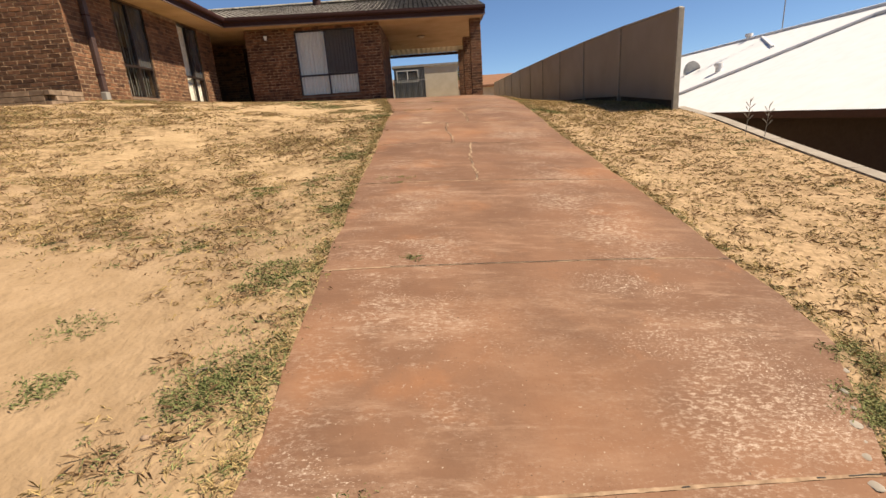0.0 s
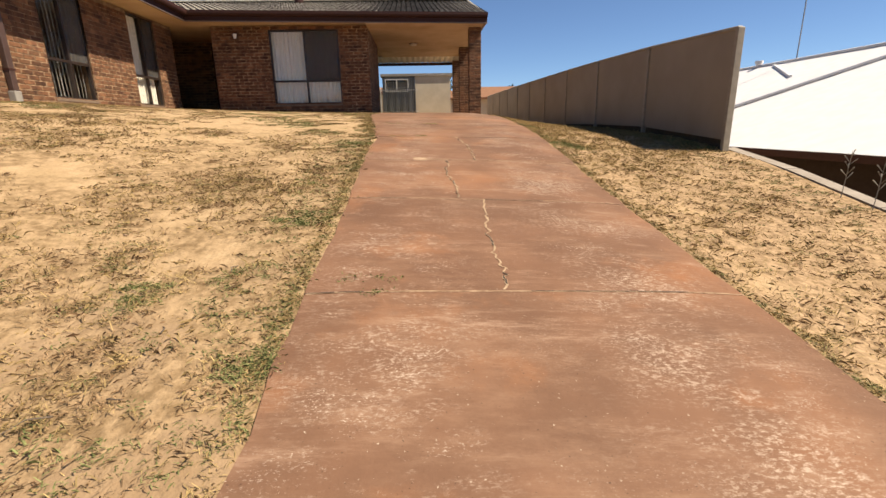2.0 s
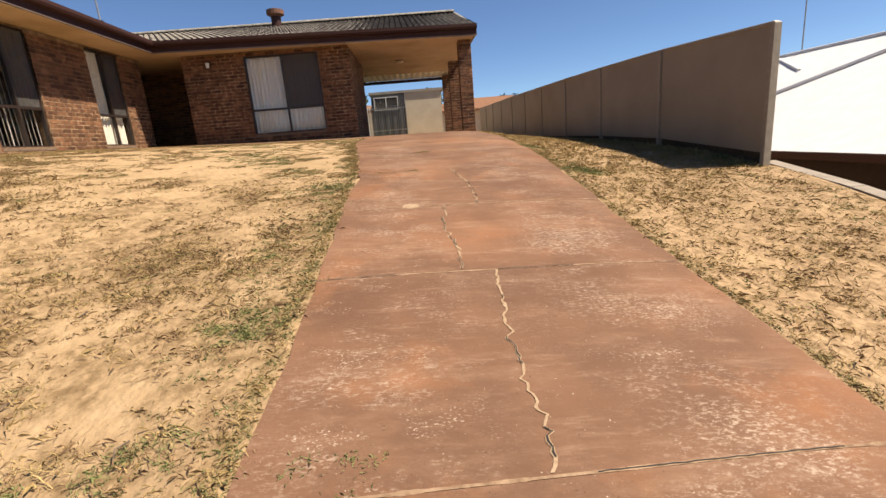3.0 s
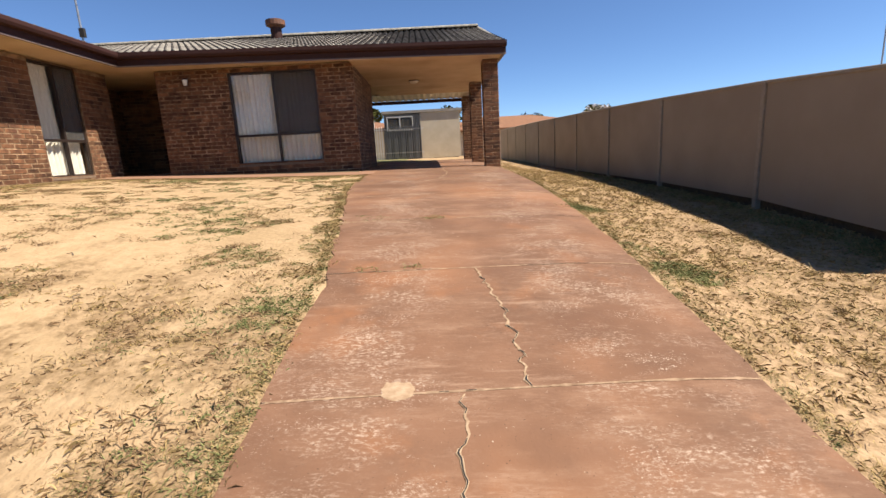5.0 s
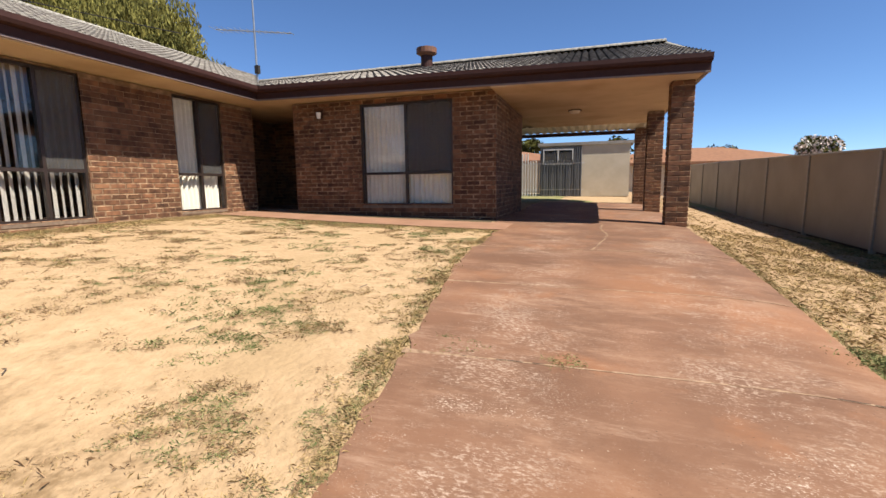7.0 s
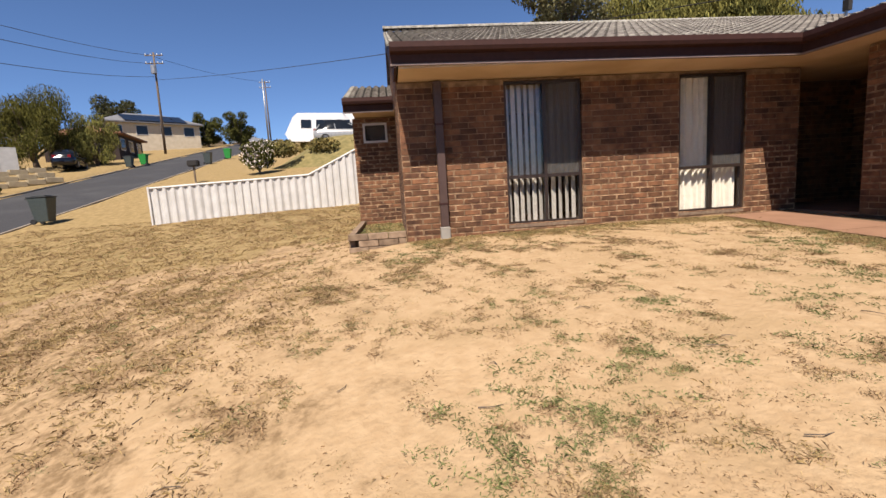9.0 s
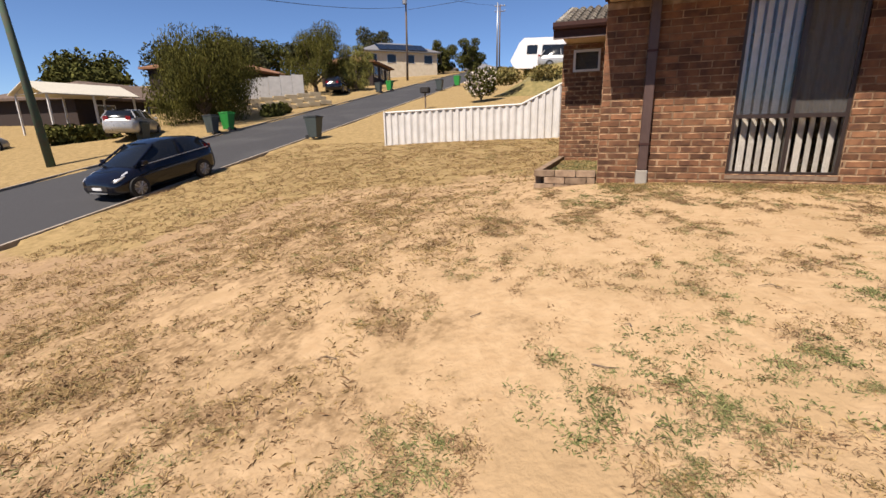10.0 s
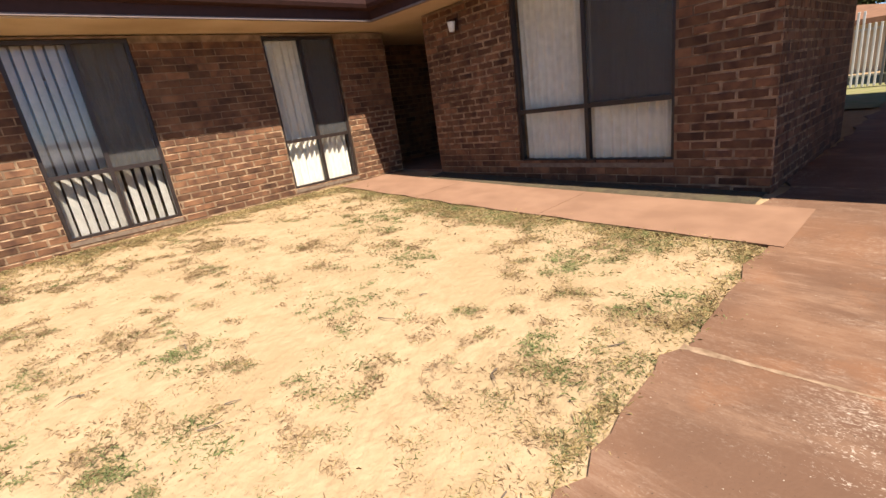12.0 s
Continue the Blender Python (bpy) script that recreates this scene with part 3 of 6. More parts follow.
recess_b = Wall("wall_recess_back", (NW, 18.4), (FL + 0.2, 18.4), 1.93, 4.53, [(1.3, 2.14, 2.3, 4.4)])
recess_w = Wall("wall_recess_west", (NW, 16.12), (NW, 18.4), 1.93, 4.53)
recess_s = Wall("wall_recess_south", (WX - 0.2, 16.12), (NW - 0.2, 16.12), 1.93, 4.53)
side = Wall("wall_carport", (-1.4, MY), (-1.4, 19.2), 1.93, 4.53, trim=(0.2, 0))
wing_east.bricks(lambda u, z: z < 3.62)
wing_south.bricks(lambda u, z: u > 1.0)
annex_east.bricks(lambda u, z: True)
annex_south.bricks()
front.bricks(lambda u, z: u > 3.6 or z > 2.6 and u < 1.7)
recess_r.bricks(), recess_b.bricks(), recess_w.bricks(), recess_s.bricks(), side.bricks(lambda u, z: u < 1.4)

# closed rear walls, ceiling; the last box is an added partition that blocks leaking light
bm = bm_new()
box(bm, -16, 9.2, 2.0, -15.8, 22.5, 4.53), box(bm, -15.8, 22.3, 2.0, -5.0, 22.5, 4.53), box(bm, -5.2, 19.4, 2.0, -5.0, 22.3, 4.53), box(bm, -5.2, 19.2, 2.0, -1.42, 19.4, 4.53), box(bm, -10.6, 9.6, 2.0, -10.4, 18.2, 4.53)
thing("wall_rear", bm, M["mortar"], "plain rear walls of the house and an added inner light block", "wall", kind="structure")


def slab_poly(name, pts, z0, z1, mat, label, cat="ceiling"):
    bm = bm_new()
    lo = [bm.verts.new((x, y, z0)) for x, y in pts]
    hi = [bm.verts.new((x, y, z1)) for x, y in pts]
    bm.faces.new(lo[::-1]), bm.faces.new(hi)
    for i in range(len(pts)):
        j = (i + 1) % len(pts)
        bm.faces.new((lo[i], lo[j], hi[j], hi[i]))
    return thing(name, bm, mat, label, cat, kind="structure")


EX, EY = -6.17, 15.42
slab_poly("ceiling", [(-15.7, 8.9), (AX + 0.72, 8.9), (AX + 0.72, 9.76), (EX, 9.76), (EX, EY), (-1.42, EY + 0.11), (-1.42, 22.29), (-15.7, 22.29)], SOFF, SOFF + 0.03, M["soffit"], "cream painted eaves and carport ceiling")

slab_poly("ceiling_carport", [(-1.4, EY + 0.11), (1.93, EY + 0.19), (1.93, 21.8), (-1.4, 21.8)], 4.455, 4.5, M["soffit"], "cream painted carport ceiling")


def roof_plane(name, a, b, c, d, parent=None):
    """Tiled slope: a to b along the eave, d to c along the ridge; rows of rolled tiles."""
    a, b, c, d = map(Vector, (a, b, c, d))
    bm = bm_new()
    ln, up = (b - a).length, (d - a).length
    e = (b - a).normalized()
    rise = (d - a) - e * (d - a).dot(e)
    skew_l, skew_r = (d - a).dot(e), (c - b).dot(e)
    lo_u, hi_u = min(0.0, skew_l), ln + max(0.0, skew_r)
    nu, nv = int((hi_u - lo_u) / 0.04) + 1, int(rise.length / 0.33)
    nrm = (b - a).cross(d - a).normalized()
    if nrm.z < 0:
        nrm = -nrm
    warp = c.z - (b + rise + e * skew_r).z
    for r in range(nv):
        row0, row1 = [], []
        for i in range(nu + 1):
            h = (0.05, 0.038, 0.0, 0.012)[i % 4]
            for t, lift, row in ((r / nv, 0.045, row0), ((r + 1.06) / nv, 0.012, row1)):
                t = min(t, 1.0)
                u = min(max(lo_u + 0.04 * i, skew_l * t), ln + skew_r * t)
                p = a + e * u + rise * t
                p.z += warp * t * u / ln
                row.append(bm.verts.new(p + nrm * (lift + h)))
        # every fourth strip, the trough, takes the colour with shade painted in
        for i in range(nu):
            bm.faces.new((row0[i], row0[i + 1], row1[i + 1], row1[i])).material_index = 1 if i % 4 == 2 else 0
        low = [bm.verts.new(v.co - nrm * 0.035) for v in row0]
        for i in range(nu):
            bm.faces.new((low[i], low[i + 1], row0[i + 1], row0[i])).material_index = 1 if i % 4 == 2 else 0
    ob = thing(name, bm, M["tile"], "weathered grey-brown concrete tile roof, channels painted dark for shade and moss", "roof", kind="structure", smooth=False)
    ob.data.materials.append(M["tile_moss_shade"])
    return ob


PM, PW, XE, VY = 0.285, 0.35, 1.95, 9.66
RY, RX = 20.4, -11.5
RMZ, RWZ = GUT + PM * (RY - EY), GW + PW * (EX - RX)
VX = EX - PM / PW * (RY - EY)
roof_plane("roof_front", (EX, EY, GUT), (XE, EY + 0.2, GUT - 0.09), (XE, RY, RMZ), (VX, RY, RMZ))
roof_plane("roof_back", (XE, 2 * RY - EY, GUT), (-12.0, 2 * RY - EY, GUT), (-12.0, RY, RMZ), (XE, RY, RMZ))
roof_plane("roof_wing_east", (EX, EY, GUT), (EX, VY, GW), (RX, VY, RWZ), (RX, EY + PW / PM * (EX - RX), RWZ))
roof_plane("roof_wing_west", (2 * RX - EX, VY, GUT), (2 * RX - EX, 22.0, GUT), (RX, 22.0, RWZ), (RX, VY, RWZ))
roof_plane("roof_annex", (AX + 0.7, 9.7, GUT), (AX + 0.7, 8.78, GUT), (AX - 1.8, 8.78, GUT + 0.75), (AX - 1.8, 9.7, GUT + 0.75))

# fence on the boundary
fence = thing("boundary_fence", label="cream fibre cement sheet fence with capping", category="fence")
FP = [8.59, 11.2, 13.85, 16.4, 18.9, 21.3, 23.7, 26.2, 28.6, 31.0, 33.5]
FX = 4.57
for y0, y1 in zip(FP[:-1], FP[1:]):
    b0, b1 = (gz(4.5, y) + 0.16 - 0.012 * (y - 8.6) for y in (y0, y1))
    t0, t1 = (float(np.interp(y, (8.6, 11.2, 13.85, 16.4, 23.7, 34), (2.95, 3.09, 3.18, 3.25, 3.4, 3.55))) for y in (y0, y1))
    bm = bm_new()
    vs = [bm.verts.new(p) for p in ((FX - .02, y0, b0), (FX + .02, y0, b0), (FX + .02, y1, b1), (FX - .02, y1, b1), (FX - .02, y0, t0), (FX + .02, y0, t0), (FX + .02, y1, t1), (FX - .02, y1, t1))]
    for q in ((0, 3, 2, 1), (4, 5, 6, 7), (0, 1, 5, 4), (1, 2, 6, 5), (2, 3, 7, 6), (3, 0, 4, 7)):
        bm.faces.new([vs[k] for k in q])
    part("panel", bm, M["fence"], fence)
    # added dark strip: closes the gap below the panel in place of its shadow
    bm = bm_new()
    vs = [bm.verts.new(p) for p in ((FX + .025, y0, b0 - .5), (FX + .07, y0, b0 - .5), (FX + .07, y1, b1 - .5), (FX + .025, y1, b1 - .5), (FX + .025, y0, b0 + .05), (FX + .07, y0, b0 + .05), (FX + .07, y1, b1 + .05), (FX + .025, y1, b1 + .05))]
    for q in ((0, 3, 2, 1), (4, 5, 6, 7), (0, 1, 5, 4), (1, 2, 6, 5), (2, 3, 7, 6), (3, 0, 4, 7)):
        bm.faces.new([vs[k] for k in q])
    part("plinth", bm, M["soil"], fence, "added dark strip standing in for the shadow under the panel")
    bm = bm_new()
    box(bm, FX - 0.05, y0 - 0.035, b0 - 0.5, FX + 0.05, y0 + 0.035, t0 + 0.01)
    bevel(bm, 0.006)
    part("post", bm, M["fence_post"], fence)
    bm = bm_new()
    dy, dz = y1 - y0, t1 - t0
    box(bm, -0.04, 0, -0.015, 0.04, math.hypot(dy, dz), 0.03, pose(FX, y0, t0, math.degrees(math.atan2(dz, dy))))
    bevel(bm, 0.008)
    part("capping", bm, M["fence_post"], fence)



# ---- house: roof edges ----
def extrude_profile(bm, pts, a, b):
    """A closed outline of (out, up) carried level from a to b; out is to the right of the way."""
    a, b = Vector(a), Vector(b)
    d = (b - a).normalized()
    side = Vector((d.y, -d.x, 0))
    rings = [[bm.verts.new(p + side * o + Vector((0, 0, h))) for o, h in pts] for p in (a, b)]
    n = len(pts)
    for i in range(n):
        bm.faces.new((rings[0][i], rings[0][(i + 1) % n], rings[1][(i + 1) % n], rings[1][i]))
    bm.faces.new(rings[0]), bm.faces.new(rings[1][::-1])


GUTTER = ((0.0, -0.2), (0.03, -0.2), (0.035, -0.09), (0.06, -0.085), (0.13, -0.075), (0.15, -0.03), (0.15, 0.035), (0.135, 0.035), (0.13, 0.0), (0.0, 0.0))
LINING = ((-0.02, -0.225), (0.04, -0.225), (0.04, -0.203), (-0.02, -0.203))
for name, a, b in (("gutter", (EX, VY, GW), (EX, EY, GUT)), ("gutter", (EX, EY, GUT), (XE + 0.02, EY + 0.2, GUT - 0.09)), ("gutter", (AX + 0.7, 8.74, GUT), (AX + 0.7, 9.7, GUT)),
                   ("gutter", (2.12, EY, GUT), (2.12, 21.0, GUT))):
    g = thing(name, label="dark brown painted fascia and gutter along the eave", category="gutter", group="eave gutters")
    bm = bm_new()
    if a[0] == 2.12:
        box(bm, XE - 0.02, EY + 0.22, GUT - 0.29, XE + 0.01, 21.0, GUT - 0.08)
    else:
        extrude_profile(bm, GUTTER, a, b)
    part("trough", bm, M["fascia"], g)
    bm = bm_new()
    if a[0] == 2.12:
        box(bm, XE - 0.05, EY + 0.25, GUT - 0.312, XE + 0.005, 21.0, GUT - 0.293)
    else:
        extrude_profile(bm, LINING, a, b)
    part("lining", bm, M["lilac"], g, "pale lilac painted lining strip")

# barge boards and gable of the wing
gable = thing("gable_end", label="brick gable end with dark brown barge boards", category="gable", kind="structure")
rise = Vector((RX - EX, 0, RWZ - GUT)).normalized()
for sx in (1, -1):
    bm = bm_new()
    a = Vector((EX if sx > 0 else 2 * RX - EX, VY, GW))
    top = Vector((RX, VY, RWZ))
    for p, q in ((a, top),):
        vs = []
        for pt in (p, q):
            for dy in (0.0, 0.035):
                for dz in (-0.24, 0.02):
                    vs.append(bm.verts.new(pt + Vector((0, dy, dz))))
        for f in ((0, 1, 3, 2), (4, 6, 7, 5), (0, 4, 5, 1), (2, 3, 7, 6), (0, 2, 6, 4), (1, 5, 7, 3)):
            bm.faces.new([vs[i] for i in f])
    part("barge_board", bm, M["fascia"], gable, "dark brown painted barge board")
bm = bm_new()
GB = 4.8
for y in (YS - 0.004, YS + 0.12):
    pts = [(WX, 4.53), (WX, GB), (RX, GB + PW * (WX - RX)), (2 * RX - WX, GB), (2 * RX - WX, 4.53)]
    bm.faces.new([bm.verts.new((x, y, z)) for x, z in pts])
part("gable_wall", bm, M["mortar"], gable)
bm = bm_new()
for r in range(24):
    z = 4.535 + BP * r
    u = WX - max(0.0, z + BP - GB) / PW - (BL / 2 if r % 2 else 0)
    while u > RX - 1.2:
        box(bm, u - BL + 0.013, YS - 0.009, z, u, YS + 0.02, z + BP - 0.012)
        u -= BL
tagged(part("brickwork", bm, M["bricks"], gable), kind="stuff")
bm = bm_new()
ends = [[bm.verts.new((x, y, z)) for x, z in ((WX + 0.004, 4.548), (EX + 0.03, 4.548), (EX + 0.03, 4.66), (WX + 0.004, 4.86))] for y in (VY + 0.04, VY + 0.075)]
bm.faces.new(ends[0]), bm.faces.new(ends[1][::-1])
for k in range(4):
    bm.faces.new((ends[0][k], ends[0][(k + 1) % 4], ends[1][(k + 1) % 4], ends[1][k]))
part("eave_end", bm, M["fascia"], gable, "dark brown boxed eave end")

# ridge and verge capping tiles
caps = thing("ridge_capping", label="pale mortar-bedded ridge and verge capping tiles", category="ridge capping", kind="structure")


def cap_run(a, b, r=0.11):
    a, b = Vector(a), Vector(b)
    n = max(1, int((b - a).length / 0.4))
    d = (b - a) / n
    for k in range(n):
        bm = bm_new()
        p, q = a + d * k, a + d * (k + 1.04)
        fwd = d.normalized()
        side = fwd.cross(Vector((0, 0, 1))).normalized()
        up = side.cross(fwd)
        rings = []
        for pt, rr in ((p, r), (q, r * 0.96)):
            rings.append([bm.verts.new(pt + side * rr * math.cos(t) + up * (rr * 0.75 * math.sin(t) - 0.02)) for t in [math.pi * i / 6 for i in range(7)]])
        for i in range(6):
            bm.faces.new((rings[0][i], rings[0][i + 1], rings[1][i + 1], rings[1][i]))
        bm.faces.new(rings[0]), bm.faces.new(rings[1][::-1])
        part("cap_tile", bm, M["cap"], caps)


cap_run((VX - 1, RY, RMZ + 0.045), (XE - 0.05, RY, RMZ + 0.045), 0.1)
cap_run((RX, VY - 0.03, RWZ + 0.11), (RX, 21.5, RWZ + 0.11))
cap_run((XE - 0.02, EY + 0.25, GUT - 0.05), (XE - 0.02, RY + 0.05, RMZ + 0.02), 0.055)
cap_run((EX - 0.05, VY + 0.03, GW + 0.06), (RX, VY + 0.03, RWZ + 0.03), 0.06)
cap_run((AX + 0.68, 8.8, GUT + 0.06), (AX - 1.8, 8.8, GUT + 0.79), 0.07)

# roof vent
vent = thing("roof_vent", label="rusty spinning roof vent on a short pipe", category="roof vent", at=pose(-4.13, 19.9, 5.95))
bm = bm_new()
tube(bm, (0, 0, 0), (0, 0, 0.4), 0.16, seg=16)
part("pipe", bm, M["fascia"], vent)
bm = bm_new()
tube(bm, (0, 0, 0.36), (0, 0, 0.42), 0.17, 0.28, 18), tube(bm, (0, 0, 0.42), (0, 0, 0.56), 0.28, 0.28, 18), tube(bm, (0, 0, 0.56), (0, 0, 0.62), 0.28, 0.08, 18)
part("cowl", bm, M["rust"], vent, "rust-brown metal cowl")

# television mast
ant = thing("tv_antenna", label="tall steel mast with a yagi television antenna", category="antenna", at=pose(-9.86, 20.0, 6.1))
bm = bm_new()
tube(bm, (0, 0, 0), (0, 0, 3.6), 0.03, 0.025, 8)
part("mast", bm, M["galv"], ant)
bm = bm_new()
tube(bm, (-1.2, -0.3, 1.62), (1.15, 0.3, 1.42), 0.016, seg=6)
part("boom", bm, M["galv"], ant)
for k in range(14):
    f = k / 13
    c = Vector((-1.2 + 2.35 * f, -0.3 + 0.6 * f, 1.62 - 0.2 * f))
    bm = bm_new()
    h = 0.34 - 0.2 * f
    tube(bm, c + Vector((0.1 * h, -h, 0)), c + Vector((-0.1 * h, h, 0)), 0.008, seg=5)
    part("element", bm, M["galv"], ant)
bm = bm_new()
box(bm, -0.05, -0.05, 0.25, 0.09, 0.05, 0.5)
part("masthead_box", bm, M["dark"], ant)


# ---- windows ----
def window(name, wall, u0, u1, z0, z1, rail, mull, left, right, low, label):
    """Brown aluminium window in a wall: outer frame, mullion, rail, panes and what hangs behind them."""
    w = thing(name, label=label, category="window", kind="structure")

    def bar(nm, a0, b0, a1, b1, d0=0.03, d1=0.1, mat=None, parent=w, lab=""):
        bm = bm_new()
        box(bm, a0, d0, b0, a1, d1, b1, wall.m)
        return part(nm, bm, mat or M["frame"], parent, lab)

    fr = bar("window_frame", u0, z0, u0 + 0.04, z1)
    for a0, b0, a1, b1 in ((u1 - 0.04, z0, u1, z1), (u0 + 0.04, z0, u1 - 0.04, z0 + 0.04), (u0 + 0.04, z1 - 0.04, u1 - 0.04, z1)):
        bar("frame_bar", a0, b0, a1, b1, parent=fr)
    bar("mullion", mull - 0.022, z0 + 0.04, mull + 0.022, z1 - 0.04, 0.025)
    bar("rail", u0 + 0.04, rail - 0.025, mull - 0.022, rail + 0.025, 0.02)
    bar("rail", mull + 0.022, rail - 0.025, u1 - 0.04, rail + 0.025, 0.02)
    bar("window_sill", u0, z0 - 0.05, u1, z0 - 0.002, -0.008, 0.12, M["sill"], lab="dusty brick-tile sill")
    cells = ((u0 + 0.04, mull - 0.022, rail + 0.025, z1 - 0.04, left), (mull + 0.022, u1 - 0.04, rail + 0.025, z1 - 0.04, right),
             (u0 + 0.04, mull - 0.022, z0 + 0.04, rail - 0.025, low), (mull + 0.022, u1 - 0.04, z0 + 0.04, rail - 0.025, low))
    for a, b, c, d, kind_ in cells:
        p = bar("pane", a, c, b, d, 0.06, 0.066, M["glass"])
        p.visible_shadow = False
        if kind_ == "screen":
            bar("insect_screen", a, c, b, d, 0.04, 0.044, M["screen"], lab="grey insect screen")
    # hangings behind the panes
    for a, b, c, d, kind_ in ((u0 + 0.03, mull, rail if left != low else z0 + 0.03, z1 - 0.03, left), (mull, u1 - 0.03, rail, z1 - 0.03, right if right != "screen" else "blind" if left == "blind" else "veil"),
                              (u0 + 0.03, mull, z0 + 0.03, rail, low), (mull, u1 - 0.03, z0 + 0.03, rail, low)):
        if left == low and a == u0 + 0.03 and d == rail:
            continue
        if kind_ == "blind":
            n = max(3, int((b - a) / 0.095))
            for k in range(n):
                bm = bm_new()
                uc = a + (b - a) * (k + 0.5) / n
                tw = 39 + 8 * math.sin(k * 2.3 + a)
                box(bm, -0.05, -0.0015, c, 0.05, 0.0015, d, wall.m @ pose(uc, 0.17, 0, 0, 0, tw))
                part("slat", bm, M["blind"], w)
        else:
            bm = bm_new()
            n = max(12, int((b - a) / 0.015))
            rows_ = []
            for k in range(n + 1):
                u = a + (b - a) * k / n
                y = 0.165 + 0.034 * math.sin(u * 62 + math.sin(u * 17)) + 0.008 * math.sin(u * 23)
                rows_.append([bm.verts.new(wall.m @ Vector((u, y, zz))) for zz in (c, d)])
            for r0, r1 in zip(rows_[:-1], rows_[1:]):
                bm.faces.new((r0[0], r1[0], r1[1], r0[1]))
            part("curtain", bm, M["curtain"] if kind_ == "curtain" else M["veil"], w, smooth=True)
    return w


window("window_1", wing_east, W1[0] - YS, W1[1] - YS, SILL, 4.5, 3.09, W1[0] - YS + 0.62, "blind", "screen", "blind", "brown-framed window with open vertical blinds")
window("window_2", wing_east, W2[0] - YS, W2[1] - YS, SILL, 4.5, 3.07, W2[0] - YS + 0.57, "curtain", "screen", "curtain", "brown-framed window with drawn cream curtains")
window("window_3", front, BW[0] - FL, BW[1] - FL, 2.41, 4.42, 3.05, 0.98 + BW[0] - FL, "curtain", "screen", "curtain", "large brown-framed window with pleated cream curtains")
aw = thing("window_4", label="small white-framed bathroom window", category="window", kind="structure")
for a0, b0, a1, b1 in ((0.2, 4.02, 0.24, 4.42), (0.66, 4.02, 0.7, 4.42), (0.24, 4.02, 0.66, 4.06), (0.24, 4.38, 0.66, 4.42)):
    bm = bm_new()
    box(bm, a0, -0.02, b0, a1, 0.08, b1, annex_east.m)
    part("window_frame", bm, M["white"], aw)
bm = bm_new()
box(bm, 0.24, 0.04, 4.06, 0.66, 0.05, 4.38, annex_east.m)
part("pane", bm, M["screen"], aw)

# strip of bare soil under the big window
bm = bm_new()
rows_ = []
for k in range(13):
    x = FL + 0.02 + 4.34 * k / 12
    rows_.append([bm.verts.new((x, y, gz(x, 15.4) + h)) for y, h in ((15.632, -0.1), (15.632, 0.012), (15.8, 0.03), (16.025, 0.04))])
for r0, r1 in zip(rows_[:-1], rows_[1:]):
    for q in range(3):
        bm.faces.new((r0[q], r1[q], r1[q + 1], r0[q + 1]))
thing("soil_strip", bm, M["soil"], "dark bare soil strip under the big window", "soil", kind="structure", smooth=True)

# front door in the recess
door = thing("door_1", label="dark brown timber front door in a shaded recess", category="door", kind="structure")
bm = bm_new()
box(bm, 1.3, 0.05, 2.3, 2.14, 0.1, 4.4, recess_b.m)
part("leaf", bm, M["fascia"], door)
bm = bm_new()
tube(bm, recess_b.m @ Vector((2.04, 0.05, 3.3)), recess_b.m @ Vector((2.04, -0.02, 3.3)), 0.03)
part("door_handle", bm, M["galv"], door)
bm = bm_new()
box(bm, NW + 0.01, 16.13, 2.0, FL - 0.01, 18.39, 2.29)
thing("porch_step", bm, M["path"], "low red concrete step at the front door", "step", kind="structure")

# wall lamp
lamp = thing("wall_lamp", label="small lantern wall lamp with a white glass shade", category="wall lamp", at=pose(-5.09, MY - 0.01, 4.27))
bm = bm_new()
box(bm, -0.035, -0.02, -0.07, 0.035, 0.01, 0.09)
bevel(bm, 0.005)
part("backplate", bm, M["fascia"], lamp)
bm = bm_new()
tube(bm, (0, -0.09, -0.08), (0, -0.09, 0.04), 0.035, 0.055, 12)
part("shade", bm, M["opal"], lamp, "white glass shade")
bm = bm_new()
tube(bm, (0, -0.09, 0.045), (0, -0.09, 0.075), 0.065, 0.02, 12), tube(bm, (0, -0.015, 0.06), (0, -0.09, 0.06), 0.012, seg=6)
part("cap", bm, M["fascia"], lamp)

# downpipes
for x, y, z0, lab in ((WX + 0.06, 10.315, 2.2, "brown square downpipe with a grey base"),):
    dp = thing("downpipe", label=lab, category="downpipe", group="downpipes")
    bm = bm_new()
    box(bm, x - 0.045, y - 0.06, z0 + 0.22, x + 0.045, y + 0.06, 4.52)
    bevel(bm, 0.008)
    part("pipe", bm, M["pipe"], dp)
    bm = bm_new()
    box(bm, x - 0.06, y - 0.072, z0 - 0.1, x + 0.06, y + 0.072, z0 + 0.22)
    bevel(bm, 0.01)
    part("boot", bm, M["concrete"], dp, "grey cement boot")
    for z in (2.75, 3.9):
        bm = bm_new()
        box(bm, x - 0.05, y - 0.066, z, x + 0.05, y + 0.066, z + 0.03)
        part("bracket", bm, M["fascia"], dp)

